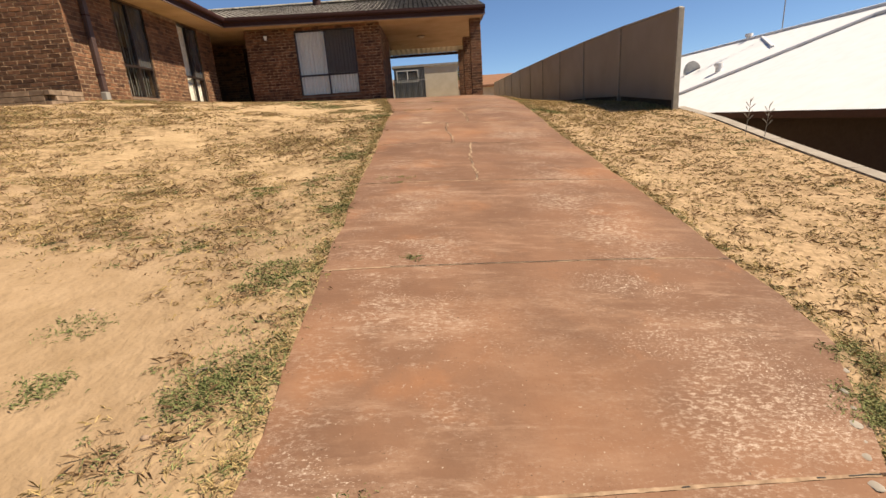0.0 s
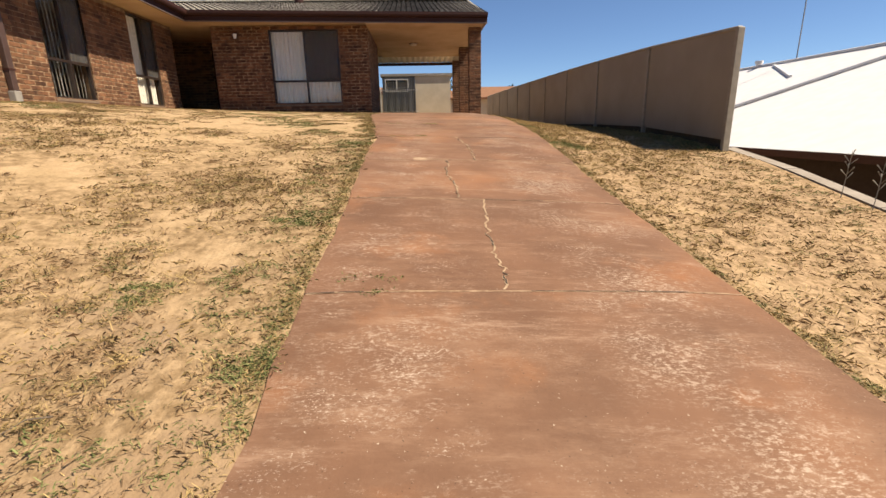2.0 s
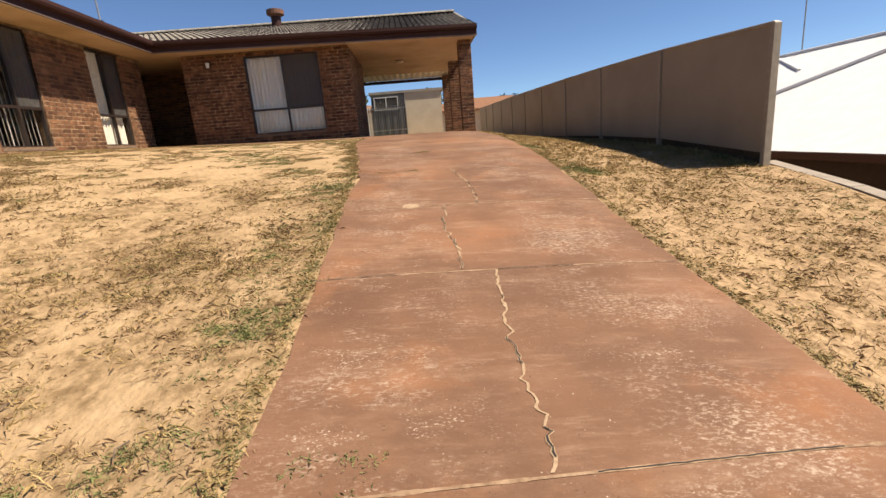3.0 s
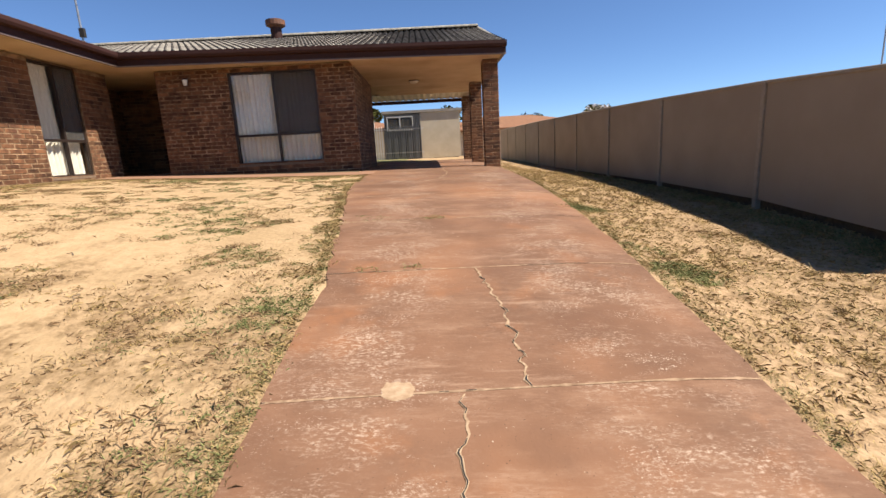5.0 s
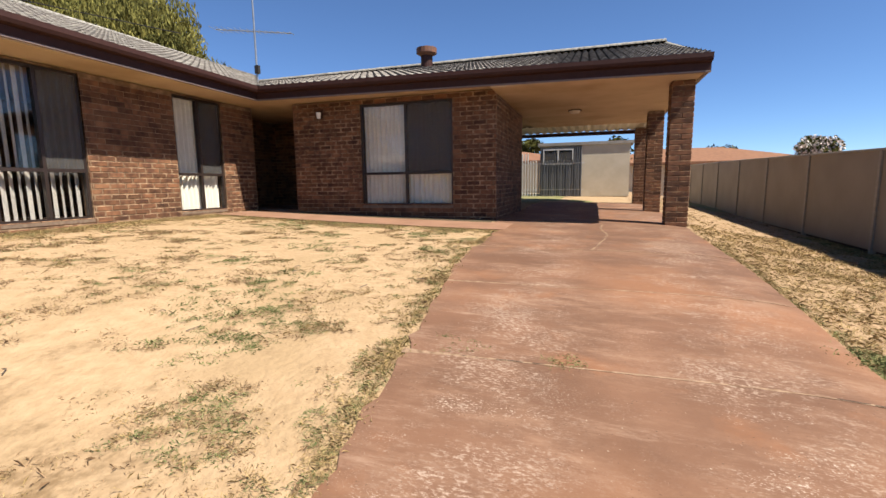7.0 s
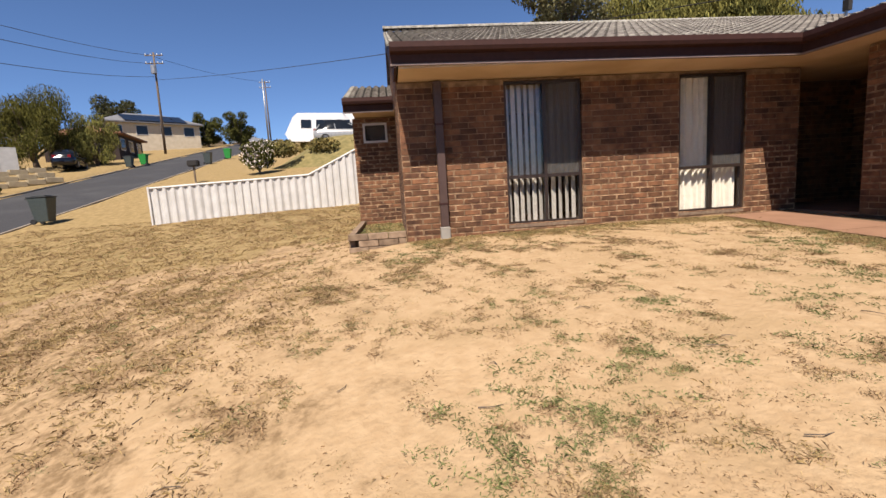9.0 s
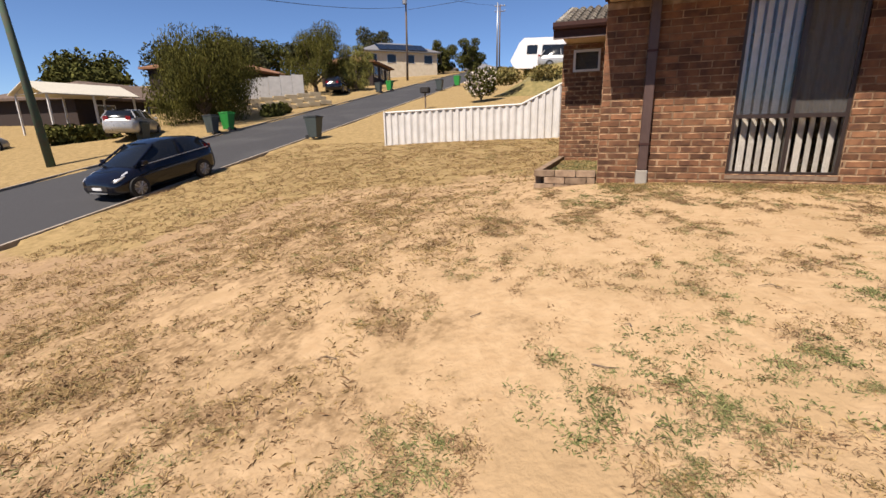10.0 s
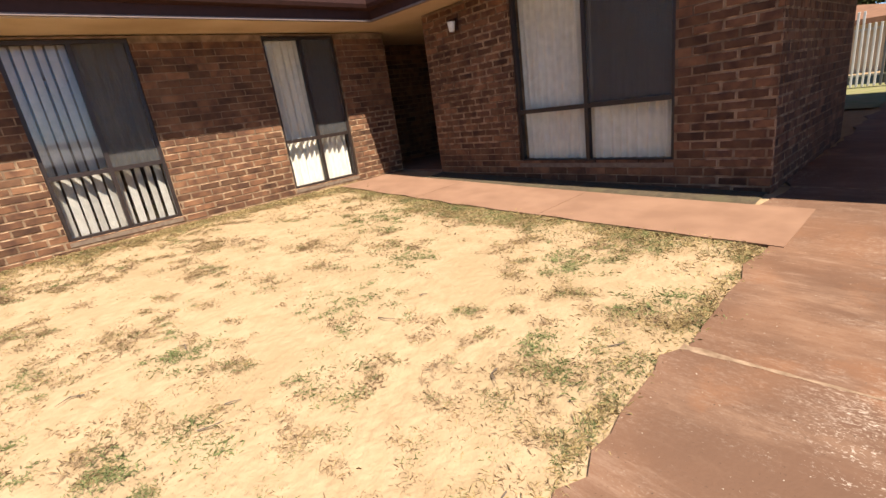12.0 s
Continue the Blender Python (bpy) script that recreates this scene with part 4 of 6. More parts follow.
# garden bed by the wing corner
bed = thing("garden_bed", label="low brick garden bed with dry soil and weeds", category="garden bed")
bm = bm_new()
box(bm, AX + 0.03, 8.95, 2.1, WX - 0.1, YS - 0.03, 2.3)
part("soil", bm, M["soil"], bed, "dark dry soil")
for r in range(3):
    z = 2.1 + 0.1 * r
    y = 8.86 + (0.15 if r % 2 else 0)
    while y < YS - 0.1:
        w = min(0.29, YS - 0.02 - y)
        bm = bm_new()
        box(bm, WX - 0.1, y, z, WX + 0.01, y + w, z + 0.09)
        bevel(bm, 0.004)
        part("brick", bm, M["bed_brick"], bed)
        y += 0.3
    x = AX + 0.02
    while x < WX - 0.12:
        w = min(0.29, WX - 0.11 - x)
        bm = bm_new()
        box(bm, x, 8.86, z, x + w, 8.96, z + 0.09)
        bevel(bm, 0.004)
        part("brick", bm, M["bed_brick"], bed)
        x += 0.3

# ---- carport ----
def pillar(x, y, z0):
    p = thing("brick_pillar", label="square brick pillar holding up the carport roof", category="pillar", group="carport pillars", at=pose(x, y, z0))
    bm = bm_new()
    box(bm, 0.01, 0.01, -0.2, 0.34, 0.34, 4.45 - z0)
    part("core", bm, M["mortar"], p)
    me = [None, None]
    for r in range(int((4.455 - z0) / BP)):
        for half in (0, 1):
            if me[r % 2] is None:
                bm = bm_new()
                if r % 2:
                    box(bm, 0, 0, 0, 0.17, 0.35, BP - 0.01)
                else:
                    box(bm, 0, 0, 0, 0.35, 0.17, BP - 0.01)
                rimmed(bm)
                me[r % 2] = mesh_of("brick", bm, M["brick"])
                me[r % 2].materials.append(M["brick_rim"])
            ob = new("brick", me[r % 2])
            ob.parent = p
            ob.matrix_basis = pose(0.18 * half if r % 2 else 0, 0 if r % 2 else 0.18 * half, r * BP + 0.005)
    return p


for y in (16.12, 19.55, 23.0):
    pillar(1.52, y, gz(1.7, y))
cl = thing("ceiling_light", label="round dusty ceiling light under the carport", category="ceiling light", at=pose(-0.12, 18.7, 4.455))
bm = bm_new()
tube(bm, (0, 0, -0.02), (0, 0, 0), 0.15, seg=20)
part("base", bm, M["fascia"], cl)
bm = bm_new()
tube(bm, (0, 0, -0.07), (0, 0, -0.02), 0.09, 0.13, 20)
part("diffuser", bm, M["curtain"], cl)

# rear beam and corrugated patio sheets
patio = thing("patio_roof", label="corrugated translucent patio roof on a steel beam", category="patio roof")
bm = bm_new()
box(bm, -4.9, 23.4, 4.32, 1.95, 23.48, 4.43)
part("beam", bm, M["fascia"], patio)
bm = bm_new()
n = 150
rows_ = []
for k in range(n + 1):
    x = -4.9 + 6.85 * k / n
    rows_.append([bm.verts.new((x, y, z + 0.02 * math.sin(k * 1.25))) for y, z in ((21.82, 4.475), (23.6, 4.46))])
for r0, r1 in zip(rows_[:-1], rows_[1:]):
    bm.faces.new((r0[0], r1[0], r1[1], r0[1]))
part("sheet", bm, M["poly"], patio, "milky corrugated plastic sheet", smooth=True)
for x in (1.85,):
    bm = bm_new()
    box(bm, x, 23.4, 2.0, x + 0.08, 23.48, 4.32)
    part("post", bm, M["white"], patio)

# back yard
shed = thing("garden_shed", label="cream rendered shed with a corrugated side and window", category="shed")
bm = bm_new()
box(bm, -0.18, 29.0, 2.2, 1.8, 33.0, 4.5)
part("wall", bm, M["render"], shed)
bm = bm_new()
prev = None
for k in range(81):
    x0, d = -2.0 + 1.82 * k / 80, (0.0, 0.0, 0.04, 0.04)[k % 4]
    row = [bm.verts.new((x0, 28.98 - d, z)) for z in (2.2, 4.4)]
    if prev:
        bm.faces.new((prev[0], row[0], row[1], prev[1]))
    prev = row
part("dark_sheet", bm, M["grey_steel"], shed, "dark grey ribbed sheet wall")
bm = bm_new()
box(bm, -2.1, 28.93, 4.45, 1.95, 33.2, 4.58)
part("roof", bm, M["concrete"], shed)
wf = bm_new()
for a0, b0, a1, b1 in ((-1.86, 3.62, -1.81, 4.3), (-0.6, 3.62, -0.55, 4.3), (-1.81, 3.62, -0.6, 3.67), (-1.81, 4.25, -0.6, 4.3), (-1.23, 3.67, -1.18, 4.25)):
    box(wf, a0, 28.88, b0, a1, 28.93, b1)
shed_window = part("window_frame", wf, M["white"], shed, "white window frame")
bm = bm_new()
box(bm, -1.81, 28.9, 3.67, -0.6, 28.91, 4.25)
part("pane", bm, M["screen"], shed_window)
gate = thing("picket_gate", label="white steel picket gate and fence in the back yard", category="gate")
for k in range(34):
    bm = bm_new()
    x = -4.0 + 0.115 * k
    box(bm, x, 27.6, 2.25, x + 0.05, 27.63, 3.75 if x > -2.3 else 4.05)
    bevel(bm, 0.006)
    part("picket", bm, M["white"] if x < -2.0 else M["grey_steel"], gate)
for z in (2.5, 3.6):
    bm = bm_new()
    box(bm, -4.05, 27.64, z, -0.05, 27.67, z + 0.05)
    part("rail", bm, M["white"], gate)
bm = bm_new()
for (x0, y0, x1, y1) in ((-1.4, 24.2, 4.5, 29.0), (-9, 22.6, -1.4, 34)):
    vs = [bm.verts.new((x, y, gz(min(x, 4.5), y) + 0.03)) for x, y in ((x0, y0), (x1, y0), (x1, y1), (x0, y1))]
    bm.faces.new(vs)
thing("back_lawn", bm, M["lawn_green"], "thin green and straw back lawn", "lawn", kind="structure")


# ---- plants ----
def leaf_mesh(name, mat, blobs, count, size, hang=0.0, seed=1, flat=0.75):
    """Many small leaves scattered in the outer part of uneven clumps (centre x, y, z, radius)."""
    rng = np.random.default_rng(seed)
    vol = np.array([b[3] ** 2 for b in blobs])
    pick = rng.choice(len(blobs), count, p=vol / vol.sum())
    bl = np.array(blobs)[pick]
    d = rng.normal(size=(count, 3))
    d /= np.linalg.norm(d, axis=1)[:, None]
    rad = bl[:, 3] * (0.35 + 0.72 * rng.random(count) ** 0.6)
    p = bl[:, :3] + d * rad[:, None] * np.array([1, 1, flat])
    p[:, 2] -= hang * rng.random(count) ** 2 * bl[:, 3]
    a = rng.normal(size=(count, 3))
    if hang:
        a = a * 0.35 + np.array([0, 0, -1.0])
    a /= np.linalg.norm(a, axis=1)[:, None]
    b = np.cross(a, rng.normal(size=(count, 3)))
    b /= np.linalg.norm(b, axis=1)[:, None]
    s = size * (0.6 + 0.8 * rng.random(count))[:, None]
    wide = 0.22 if hang else 0.5
    v = np.stack([p - a * s * 0.5, p + b * s * wide * 0.5, p + a * s * 0.5, p - b * s * wide * 0.5], 1).reshape(-1, 3)
    me = bpy.data.meshes.new(name)
    me.from_pydata(v.tolist(), [], np.arange(count * 4).reshape(-1, 4).tolist())
    me.materials.append(mat)
    return me


def tree(x, y, z, height, width, mat, seed, count=5000, leaf=0.35, hang=0.0, label="", trunk=0.3, crown_from=0.35, group=""):
    t = thing("tree", label=label, category="tree", group=group, at=pose(x, y, z))
    rng = np.random.default_rng(seed)
    bm = bm_new()
    top = Vector((0.05 * width, 0, height * (crown_from + 0.1)))
    tube(bm, (0, 0, -0.3), top, trunk, trunk * 0.6, 9)
    blobs = []
    for k in range(17):
        ang, rr = k * 2.4 + seed, width * (0.1 + 0.28 * rng.random())
        h = height * (crown_from + 0.14 + (0.86 - crown_from - 0.14) * ((k % 6) + 0.5 * rng.random()) / 5.5)
        c = Vector((rr * math.cos(ang), rr * math.sin(ang), h))
        blobs.append((c.x, c.y, c.z, width * (0.11 + 0.11 * rng.random())))
        mid = top.lerp(c, 0.5) + Vector((0, 0, 0.06 * height))
        tube(bm, top + Vector((0, 0, -0.1 * height * rng.random())), mid, trunk * 0.42, trunk * 0.25, 6)
        tube(bm, mid, c, trunk * 0.25, trunk * 0.08, 5)
    part("trunk", bm, M["bark"], t, smooth=True)
    ob = new("crown", leaf_mesh("crown", mat, blobs, count, leaf, hang, seed))
    ob.parent = t
    return t


def leafy(name, c1, c2):
    return material(name, c1, c2, scale=1.2, rough=0.85, bump=0, vary=0.4, island=True, spec=0.05)


M["bark"] = material("bark", (0.15, 0.112, 0.0825), (0.075, 0.0562, 0.0413), scale=8, rough=0.95, bump=0.5, depth=0.03)
M["leaf_olive"] = leafy("olive_foliage", (0.08, 0.078, 0.02), (0.038, 0.04, 0.012))
M["leaf_pepper"] = leafy("peppermint_foliage", (0.095, 0.088, 0.02), (0.04, 0.04, 0.011))
M["leaf_gum"] = leafy("grey_gum_foliage", (0.16, 0.145, 0.07), (0.085, 0.08, 0.04))
M["leaf_willow"] = leafy("willow_foliage", (0.17, 0.15, 0.04), (0.09, 0.09, 0.028))
M["leaf_dark"] = leafy("gum_foliage", (0.06, 0.06, 0.028), (0.035, 0.038, 0.02))
M["leaf_dry"] = leafy("dry_scrub", (0.2, 0.15, 0.055), (0.11, 0.1, 0.035))
M["petal"] = leafy("pale_blossom", (0.75, 0.66, 0.6), (0.6, 0.5, 0.45))

tree(-21.9, 25.3, 2.5, 11.0, 10.5, M["leaf_willow"], 3, 90000, 0.26, 0.9, "tall weeping pepper tree with yellow-green foliage behind the roof", 0.4)
tree(-26.2, 19.9, 2.6, 13.6, 7.0, M["leaf_gum"], 5, 17000, 0.2, 0.0, "tall thin-leaved gum tree with bare limbs behind the roof", 0.38)
tree(-36.0, 19.0, 3.5, 10.5, 5.0, M["leaf_olive"], 6, 2500, 0.4, 0.0, "olive-green tree seen over the roof", 0.25)
tree(-25.3, -16.6, 3.4, 6.0, 8.6, M["leaf_pepper"], 8, 48000, 0.22, 0.9, "dense drooping peppermint tree across the street", 0.3, 0.08, "street trees")
tree(-45.7, -22.0, 6.6, 7.6, 7.6, M["leaf_pepper"], 9, 24000, 0.26, 0.8, "drooping olive-green tree beside a driveway", 0.3, 0.1, "street trees")
tree(-48.8, -18.7, 6.9, 5.6, 5.0, M["leaf_willow"], 10, 10000, 0.28, 0.5, "yellow-green weeping street tree", 0.25, 0.04, "street trees")
tree(-83.0, -20.6, 12.3, 5.6, 5.2, M["leaf_olive"], 11, 6000, 0.3, 0.0, "rounded green street tree up the hill", 0.25, -0.06, "street trees")
tree(-84.0, -15.7, 12.4, 5.4, 4.8, M["leaf_olive"], 12, 6000, 0.3, 0.0, "rounded green street tree up the hill", 0.25, -0.06, "street trees")
for k, (x, y, h, w) in enumerate(((-36, -44, 5, 9), (-50, -38, 6.0, 10), (-30, -36, 3.6, 8), (-26, -52, 4.5, 7), (-20, -60, 5, 8), (-46, -42, 5.5, 11), (-58, -40, 6, 9), (-66, -38, 6, 8), (-14, -62, 5, 8), (-95, -40, 10, 9), (-130, -30, 9, 10))):
    tree(x, y, road_z(x) + (1.0 if y > -50 else -1.0), h, w, M["leaf_dark"] if k % 2 else M["leaf_olive"], 20 + k, 5000, 0.42, 0.0, "distant gum tree behind the houses", 0.3, 0.3, "distant trees")
tree(1.0, 47.0, 2.5, 3.7, 5.0, M["leaf_olive"], 31, 2500, 0.35, 0.0, "green tree behind the back fence", 0.2, 0.25, "back trees")
tree(-5.5, 46.0, 2.5, 4.2, 4.0, M["leaf_olive"], 32, 2500, 0.35, 0.0, "green tree behind the back fence", 0.2, 0.25, "back trees")
tree(10.6, 52.0, 2.0, 3.9, 3.6, M["leaf_dark"], 33, 2000, 0.3, 0.0, "dark green tree behind the back fence", 0.2, 0.25, "back trees")
tree(44.0, 45.0, 0.0, 8.2, 6.0, M["leaf_dark"], 34, 4000, 0.4, 0.0, "grey-green gum tree beyond the white roof", 0.3, 0.3, "back trees")


def flower_bush(x, y, z, r, seed, label, blossoms):
    b = thing("flowering_bush", label=label, category="bush", group="flowering bushes", at=pose(x, y, z))
    blobs = [(0.35 * r * math.cos(k * 2.4), 0.35 * r * math.sin(k * 2.4), r * (0.45 + 0.12 * k), r * 0.55) for k in range(7)]
    bm = bm_new()
    for k in range(5):
        tube(bm, (0, 0, -0.1), (blobs[k][0], blobs[k][1], blobs[k][2]), 0.04 * r, 0.015 * r, 5)
    part("stem", bm, M["bark"], b)
    for nm, mat, n, sz in (("foliage", M["leaf_olive"], 2500, 0.16 * r), ("blossom", M["petal"], blossoms, 0.12 * r)):
        ob = new(nm, leaf_mesh(nm, mat, blobs, n, sz, 0, seed + len(nm)))
        ob.parent = b


flower_bush(-31.0, 1.2, 4.75, 1.25, 41, "bush thick with pale blossoms beside the street", 1100)
flower_bush(14.6, 45.0, 3.4, 1.5, 42, "bush with cream blossoms showing over the fence", 3600)

# scrubby bank behind the white fence
bm = bm_new()
rows_ = []
for i in range(25):
    row = []
    for j in range(17):
        x, y = -32 - 20 * i / 24, 1.2 + 14 * j / 16
        h = gz(x, y) - 0.15 + min(1, i / 5) * min(1, j / 4) * 1.9 + 0.25 * noise.noise((x * 0.6, y * 0.6, 2))
        row.append(bm.verts.new((x, y, h)))
    rows_.append(row)
for r0, r1 in zip(rows_[:-1], rows_[1:]):
    for j in range(16):
        bm.faces.new((r0[j], r1[j], r1[j + 1], r0[j + 1]))
thing("embankment", bm, M["straw"], "grassy bank with dry scrub above the street", "bank", kind="structure", smooth=True)
scrub = leaf_mesh("dry_scrub", M["leaf_dry"], [(-33.5 - 1.2 * k, 2.2 + (k * 2.7) % 9, 6.3 + 0.12 * k + 0.3 * math.sin(k * 3), 1.15) for k in range(12)], 16000, 0.22, 0, 51, 0.5)
tagged(new("dry_scrub", scrub), "brown and olive dry scrub on the bank", "scrub", kind="stuff")


# ---- neighbour below the boundary ----
retain = thing("retaining_wall", label="pale concrete retaining wall along the boundary", category="retaining wall", kind="structure")
for k in range(9):
    y0, y1 = 8.75 - 1.3 * k, 8.75 - 1.3 * (k + 1) + 0.012
    bm = bm_new()
    for_z = [gz(4.55, y) + 0.02 for y in (y0, y1)]
    vs = [bm.verts.new((x, y, z)) for y, zt in ((y0, for_z[0]), (y1, for_z[1])) for x in (4.66, 4.84) for z in (-1.4, zt)]
    for q in ((0, 1, 3, 2), (4, 6, 7, 5), (0, 4, 5, 1), (2, 3, 7, 6), (1, 5, 7, 3)):
        bm.faces.new([vs[i] for i in q])
    part("wall_block", bm, M["kerb"], retain)

EA, EZ, NS = 8.5, 1.0, 0.446
nh = thing("neighbour_house", label="lower neighbouring house with a white painted roof", category="house")
bm = bm_new()
prev = None
for r in range(20):
    x0 = EA + 0.347 * r
    zt = EZ + NS * (x0 - EA) + 0.004 * (r % 2)
    row = [bm.verts.new((x0, -8 + 2.1 * k, zt + 0.012 * noise.noise((r * 0.9, k * 1.3, 2)))) for k in range(21)]
    if prev:
        for k in range(20):
            bm.faces.new((prev[k], row[k], row[k + 1], prev[k + 1]))
    prev = row
part("roof_slope", bm, M["white_roof"], nh, "white painted tile slope", smooth=True)
bm = bm_new()
v = [bm.verts.new(p) for p in ((15.1, -8, 3.94), (15.1, 34, 3.94), (22, 34, 1.0), (22, -8, 1.0), (EA, -8, EZ - 0.02), (EA, 34, EZ - 0.02))]
bm.faces.new((v[0], v[3], v[2], v[1])), bm.faces.new((v[0], v[4], v[3])), bm.faces.new((v[1], v[2], v[5]))
part("roof", bm, M["white_roof"], nh, "white painted tile roof")
for a, b in (((15.1, -8, 3.98), (15.1, 34, 3.98)), ((9.6, 18.9, 1.56), (14.2, 15.3, 3.6)), ((14.2, 15.3, 3.6), (15.0, 12, 3.98)), ((13.3, 18.5, 3.16), (14.9, 21.5, 3.87))):
    bm = bm_new()
    tube(bm, a, b, 0.06, seg=8)
    part("ridge_cap", bm, M["white_roof"], nh)
# wall and soffit below the roof carry their shade as colour
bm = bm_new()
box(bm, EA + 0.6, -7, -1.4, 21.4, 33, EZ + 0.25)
part("wall", bm, M["shade"], nh, "brick wall under the roof, shade put into its colour")
bm = bm_new()
box(bm, EA - 0.05, -8, EZ - 0.16, EA + 0.03, 34, EZ - 0.01)
part("gutter", bm, M["fascia"], nh)
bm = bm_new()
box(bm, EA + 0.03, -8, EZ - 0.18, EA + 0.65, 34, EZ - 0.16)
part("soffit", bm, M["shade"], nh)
for x, y, z in ((11.7, 19.2, 2.3), (15.1, 22.7, 3.75)):
    bm = bm_new()
    tube(bm, (x, y, z - 0.2), (x, y, z + 0.34), 0.11, seg=12), tube(bm, (x, y, z + 0.34), (x, y, z + 0.46), 0.16, seg=12)
    part("roof_vent", bm, M["white_roof"], nh, "white pipe vent")
dish = thing("satellite_dish", label="grey satellite dish on the white roof", category="satellite dish", at=pose(12.15, 22.2, 2.1) @ Matrix.Diagonal((0.8, 0.8, 0.8, 1)))
bm = bm_new()
rings = []
for k in range(5):
    r = 0.5 * k / 4
    rings.append([bm.verts.new((r * math.cos(a), -0.25 * (r / 0.5) ** 2, 0.75 + 1.1 * r * math.sin(a))) for a in [i * math.pi / 10 for i in range(20)]] if k else [bm.verts.new((0, 0, 0.75))])
for i in range(20):
    bm.faces.new((rings[0][0], rings[1][i], rings[1][(i + 1) % 20]))
    for k in range(1, 4):
        bm.faces.new((rings[k][i], rings[k + 1][i], rings[k + 1][(i + 1) % 20], rings[k][(i + 1) % 20]))
part("reflector", bm, M["galv"], dish, smooth=True)
bm = bm_new()
tube(bm, (0, 0.05, -0.1), (0, 0.05, 0.7), 0.03), tube(bm, (0, 0, 0.35), (0.1, -0.75, 0.6), 0.02), tube(bm, (0.1, -0.75, 0.58), (0.1, -0.75, 0.72), 0.05)
part("mount", bm, M["galv"], dish)
nant = thing("tv_antenna", label="thin television antenna on the white roof", category="antenna", at=pose(15.1, 20.6, 3.9))
bm = bm_new()
tube(bm, (0, 0, 0), (0, 0, 3.0), 0.025, seg=6)
part("mast", bm, M["galv"], nant)
bm = bm_new()
for k in range(7):
    tube(bm, (-0.5 + 0.15 * k, -0.3, 2.75 + 0.03 * k), (-0.5 + 0.15 * k, 0.3, 2.75 + 0.03 * k), 0.01, seg=5)
tube(bm, (-0.55, 0, 2.74), (0.45, 0, 2.94), 0.014, seg=5)
part("array", bm, M["galv"], nant)


# ---- street furniture ----
def wheelie_bin(x, y, z, rz, body, lid, label):
    b = thing("wheelie_bin", label=label, category="wheelie bin", group="kerbside bins", at=pose(x, y, z, 0, 0, rz))
    bm = bm_new()
    lo = [bm.verts.new(p) for p in ((-0.2, -0.24, 0.08), (0.2, -0.24, 0.08), (0.2, 0.24, 0.08), (-0.2, 0.24, 0.08))]
    hi = [bm.verts.new(p) for p in ((-0.28, -0.34, 0.98), (0.28, -0.34, 0.98), (0.28, 0.34, 0.98), (-0.28, 0.34, 0.98))]
    bm.faces.new(lo[::-1]), bm.faces.new(hi)
    for i in range(4):
        bm.faces.new((lo[i], lo[(i + 1) % 4], hi[(i + 1) % 4], hi[i]))
    bevel(bm, 0.02)
    part("body", bm, body, b)
    bm = bm_new()
    box(bm, -0.3, -0.37, 0.985, 0.3, 0.36, 1.04), box(bm, -0.2, -0.25, 1.04, 0.2, 0.25, 1.075)
    bevel(bm, 0.015)
    part("lid", bm, lid, b)
    for sx in (-0.24, 0.2):
        bm = bm_new()
        tube(bm, (sx, 0.27, 0.1), (sx + 0.05, 0.27, 0.1), 0.1, seg=14)
        part("wheel", bm, M["rubber"], b)
    bm = bm_new()
    tube(bm, (-0.25, 0.4, 0.95), (0.25, 0.4, 0.95), 0.018, seg=8)
    part("handle", bm, body, b)


for x, y, g, far in ((-18.9, -3.55, 0, 0), (-21.9, -11.75, 1, 1), (-20.7, -11.75, 0, 1), (-47.6, -13.9, 1, 1), (-45.6, -14.2, 0, 1), (-50.0, -6.9, 1, 0), (-44.6, -6.9, 0, 0), (-18.6, -14.6, 0, 1)):
    z = road_z(x) + 0.1
    wheelie_bin(x, y, z, 180 if not far else 0, M["bin_green"] if g else M["bin_grey"], M["bin_green"] if g else M["bin_lid"],
                "bright green wheelie bin at the kerb" if g else "dark grey-green wheelie bin at the kerb")


def pole(x, y, z, h, lean, mat, label, arms=0, box_=False):
    p = thing("utility_pole", label=label, category="utility pole", group="utility poles", at=pose(x, y, z, lean))
    bm = bm_new()
    tube(bm, (0, 0, -0.5), (0, 0, h), 0.17, 0.11, 12)
    part("shaft", bm, mat, p, smooth=True)
    for k in range(arms):
        bm = bm_new()
        box(bm, -0.06, -1.1, h - 0.4 - 1.0 * k, 0.06, 1.1, h - 0.28 - 1.0 * k)
        part("crossarm", bm, M["bark"], p)
        for yy in (-1.0, -0.4, 0.4, 1.0):
            bm = bm_new()
            tube(bm, (0, yy, h - 0.28 - k), (0, yy, h - 0.1 - k), 0.06, 0.04, 8)
            part("insulator", bm, M["opal"], p)
    if box_:
        bm = bm_new()
        tube(bm, (0.4, 0, h - 2.7), (0.4, 0, h - 1.7), 0.35, seg=14)
        part("transformer", bm, M["galv"], p)
    return p


pole(-12.6, -12.4, 1.5, 10.0, 6, M["pole_green"], "leaning dark green painted timber power pole")
pole(-65.5, -19.9, 9.4, 13.0, -1, M["bark"], "timber power pole with crossarms and a transformer", 2, True)
pole(-88.0, -12.0, 13.0, 11.0, 0, M["galv"], "slender grey street light pole")
pole(-100.0, -14.5, 14.5, 12.0, 0, M["bark"], "distant timber power pole with crossarms", 2)


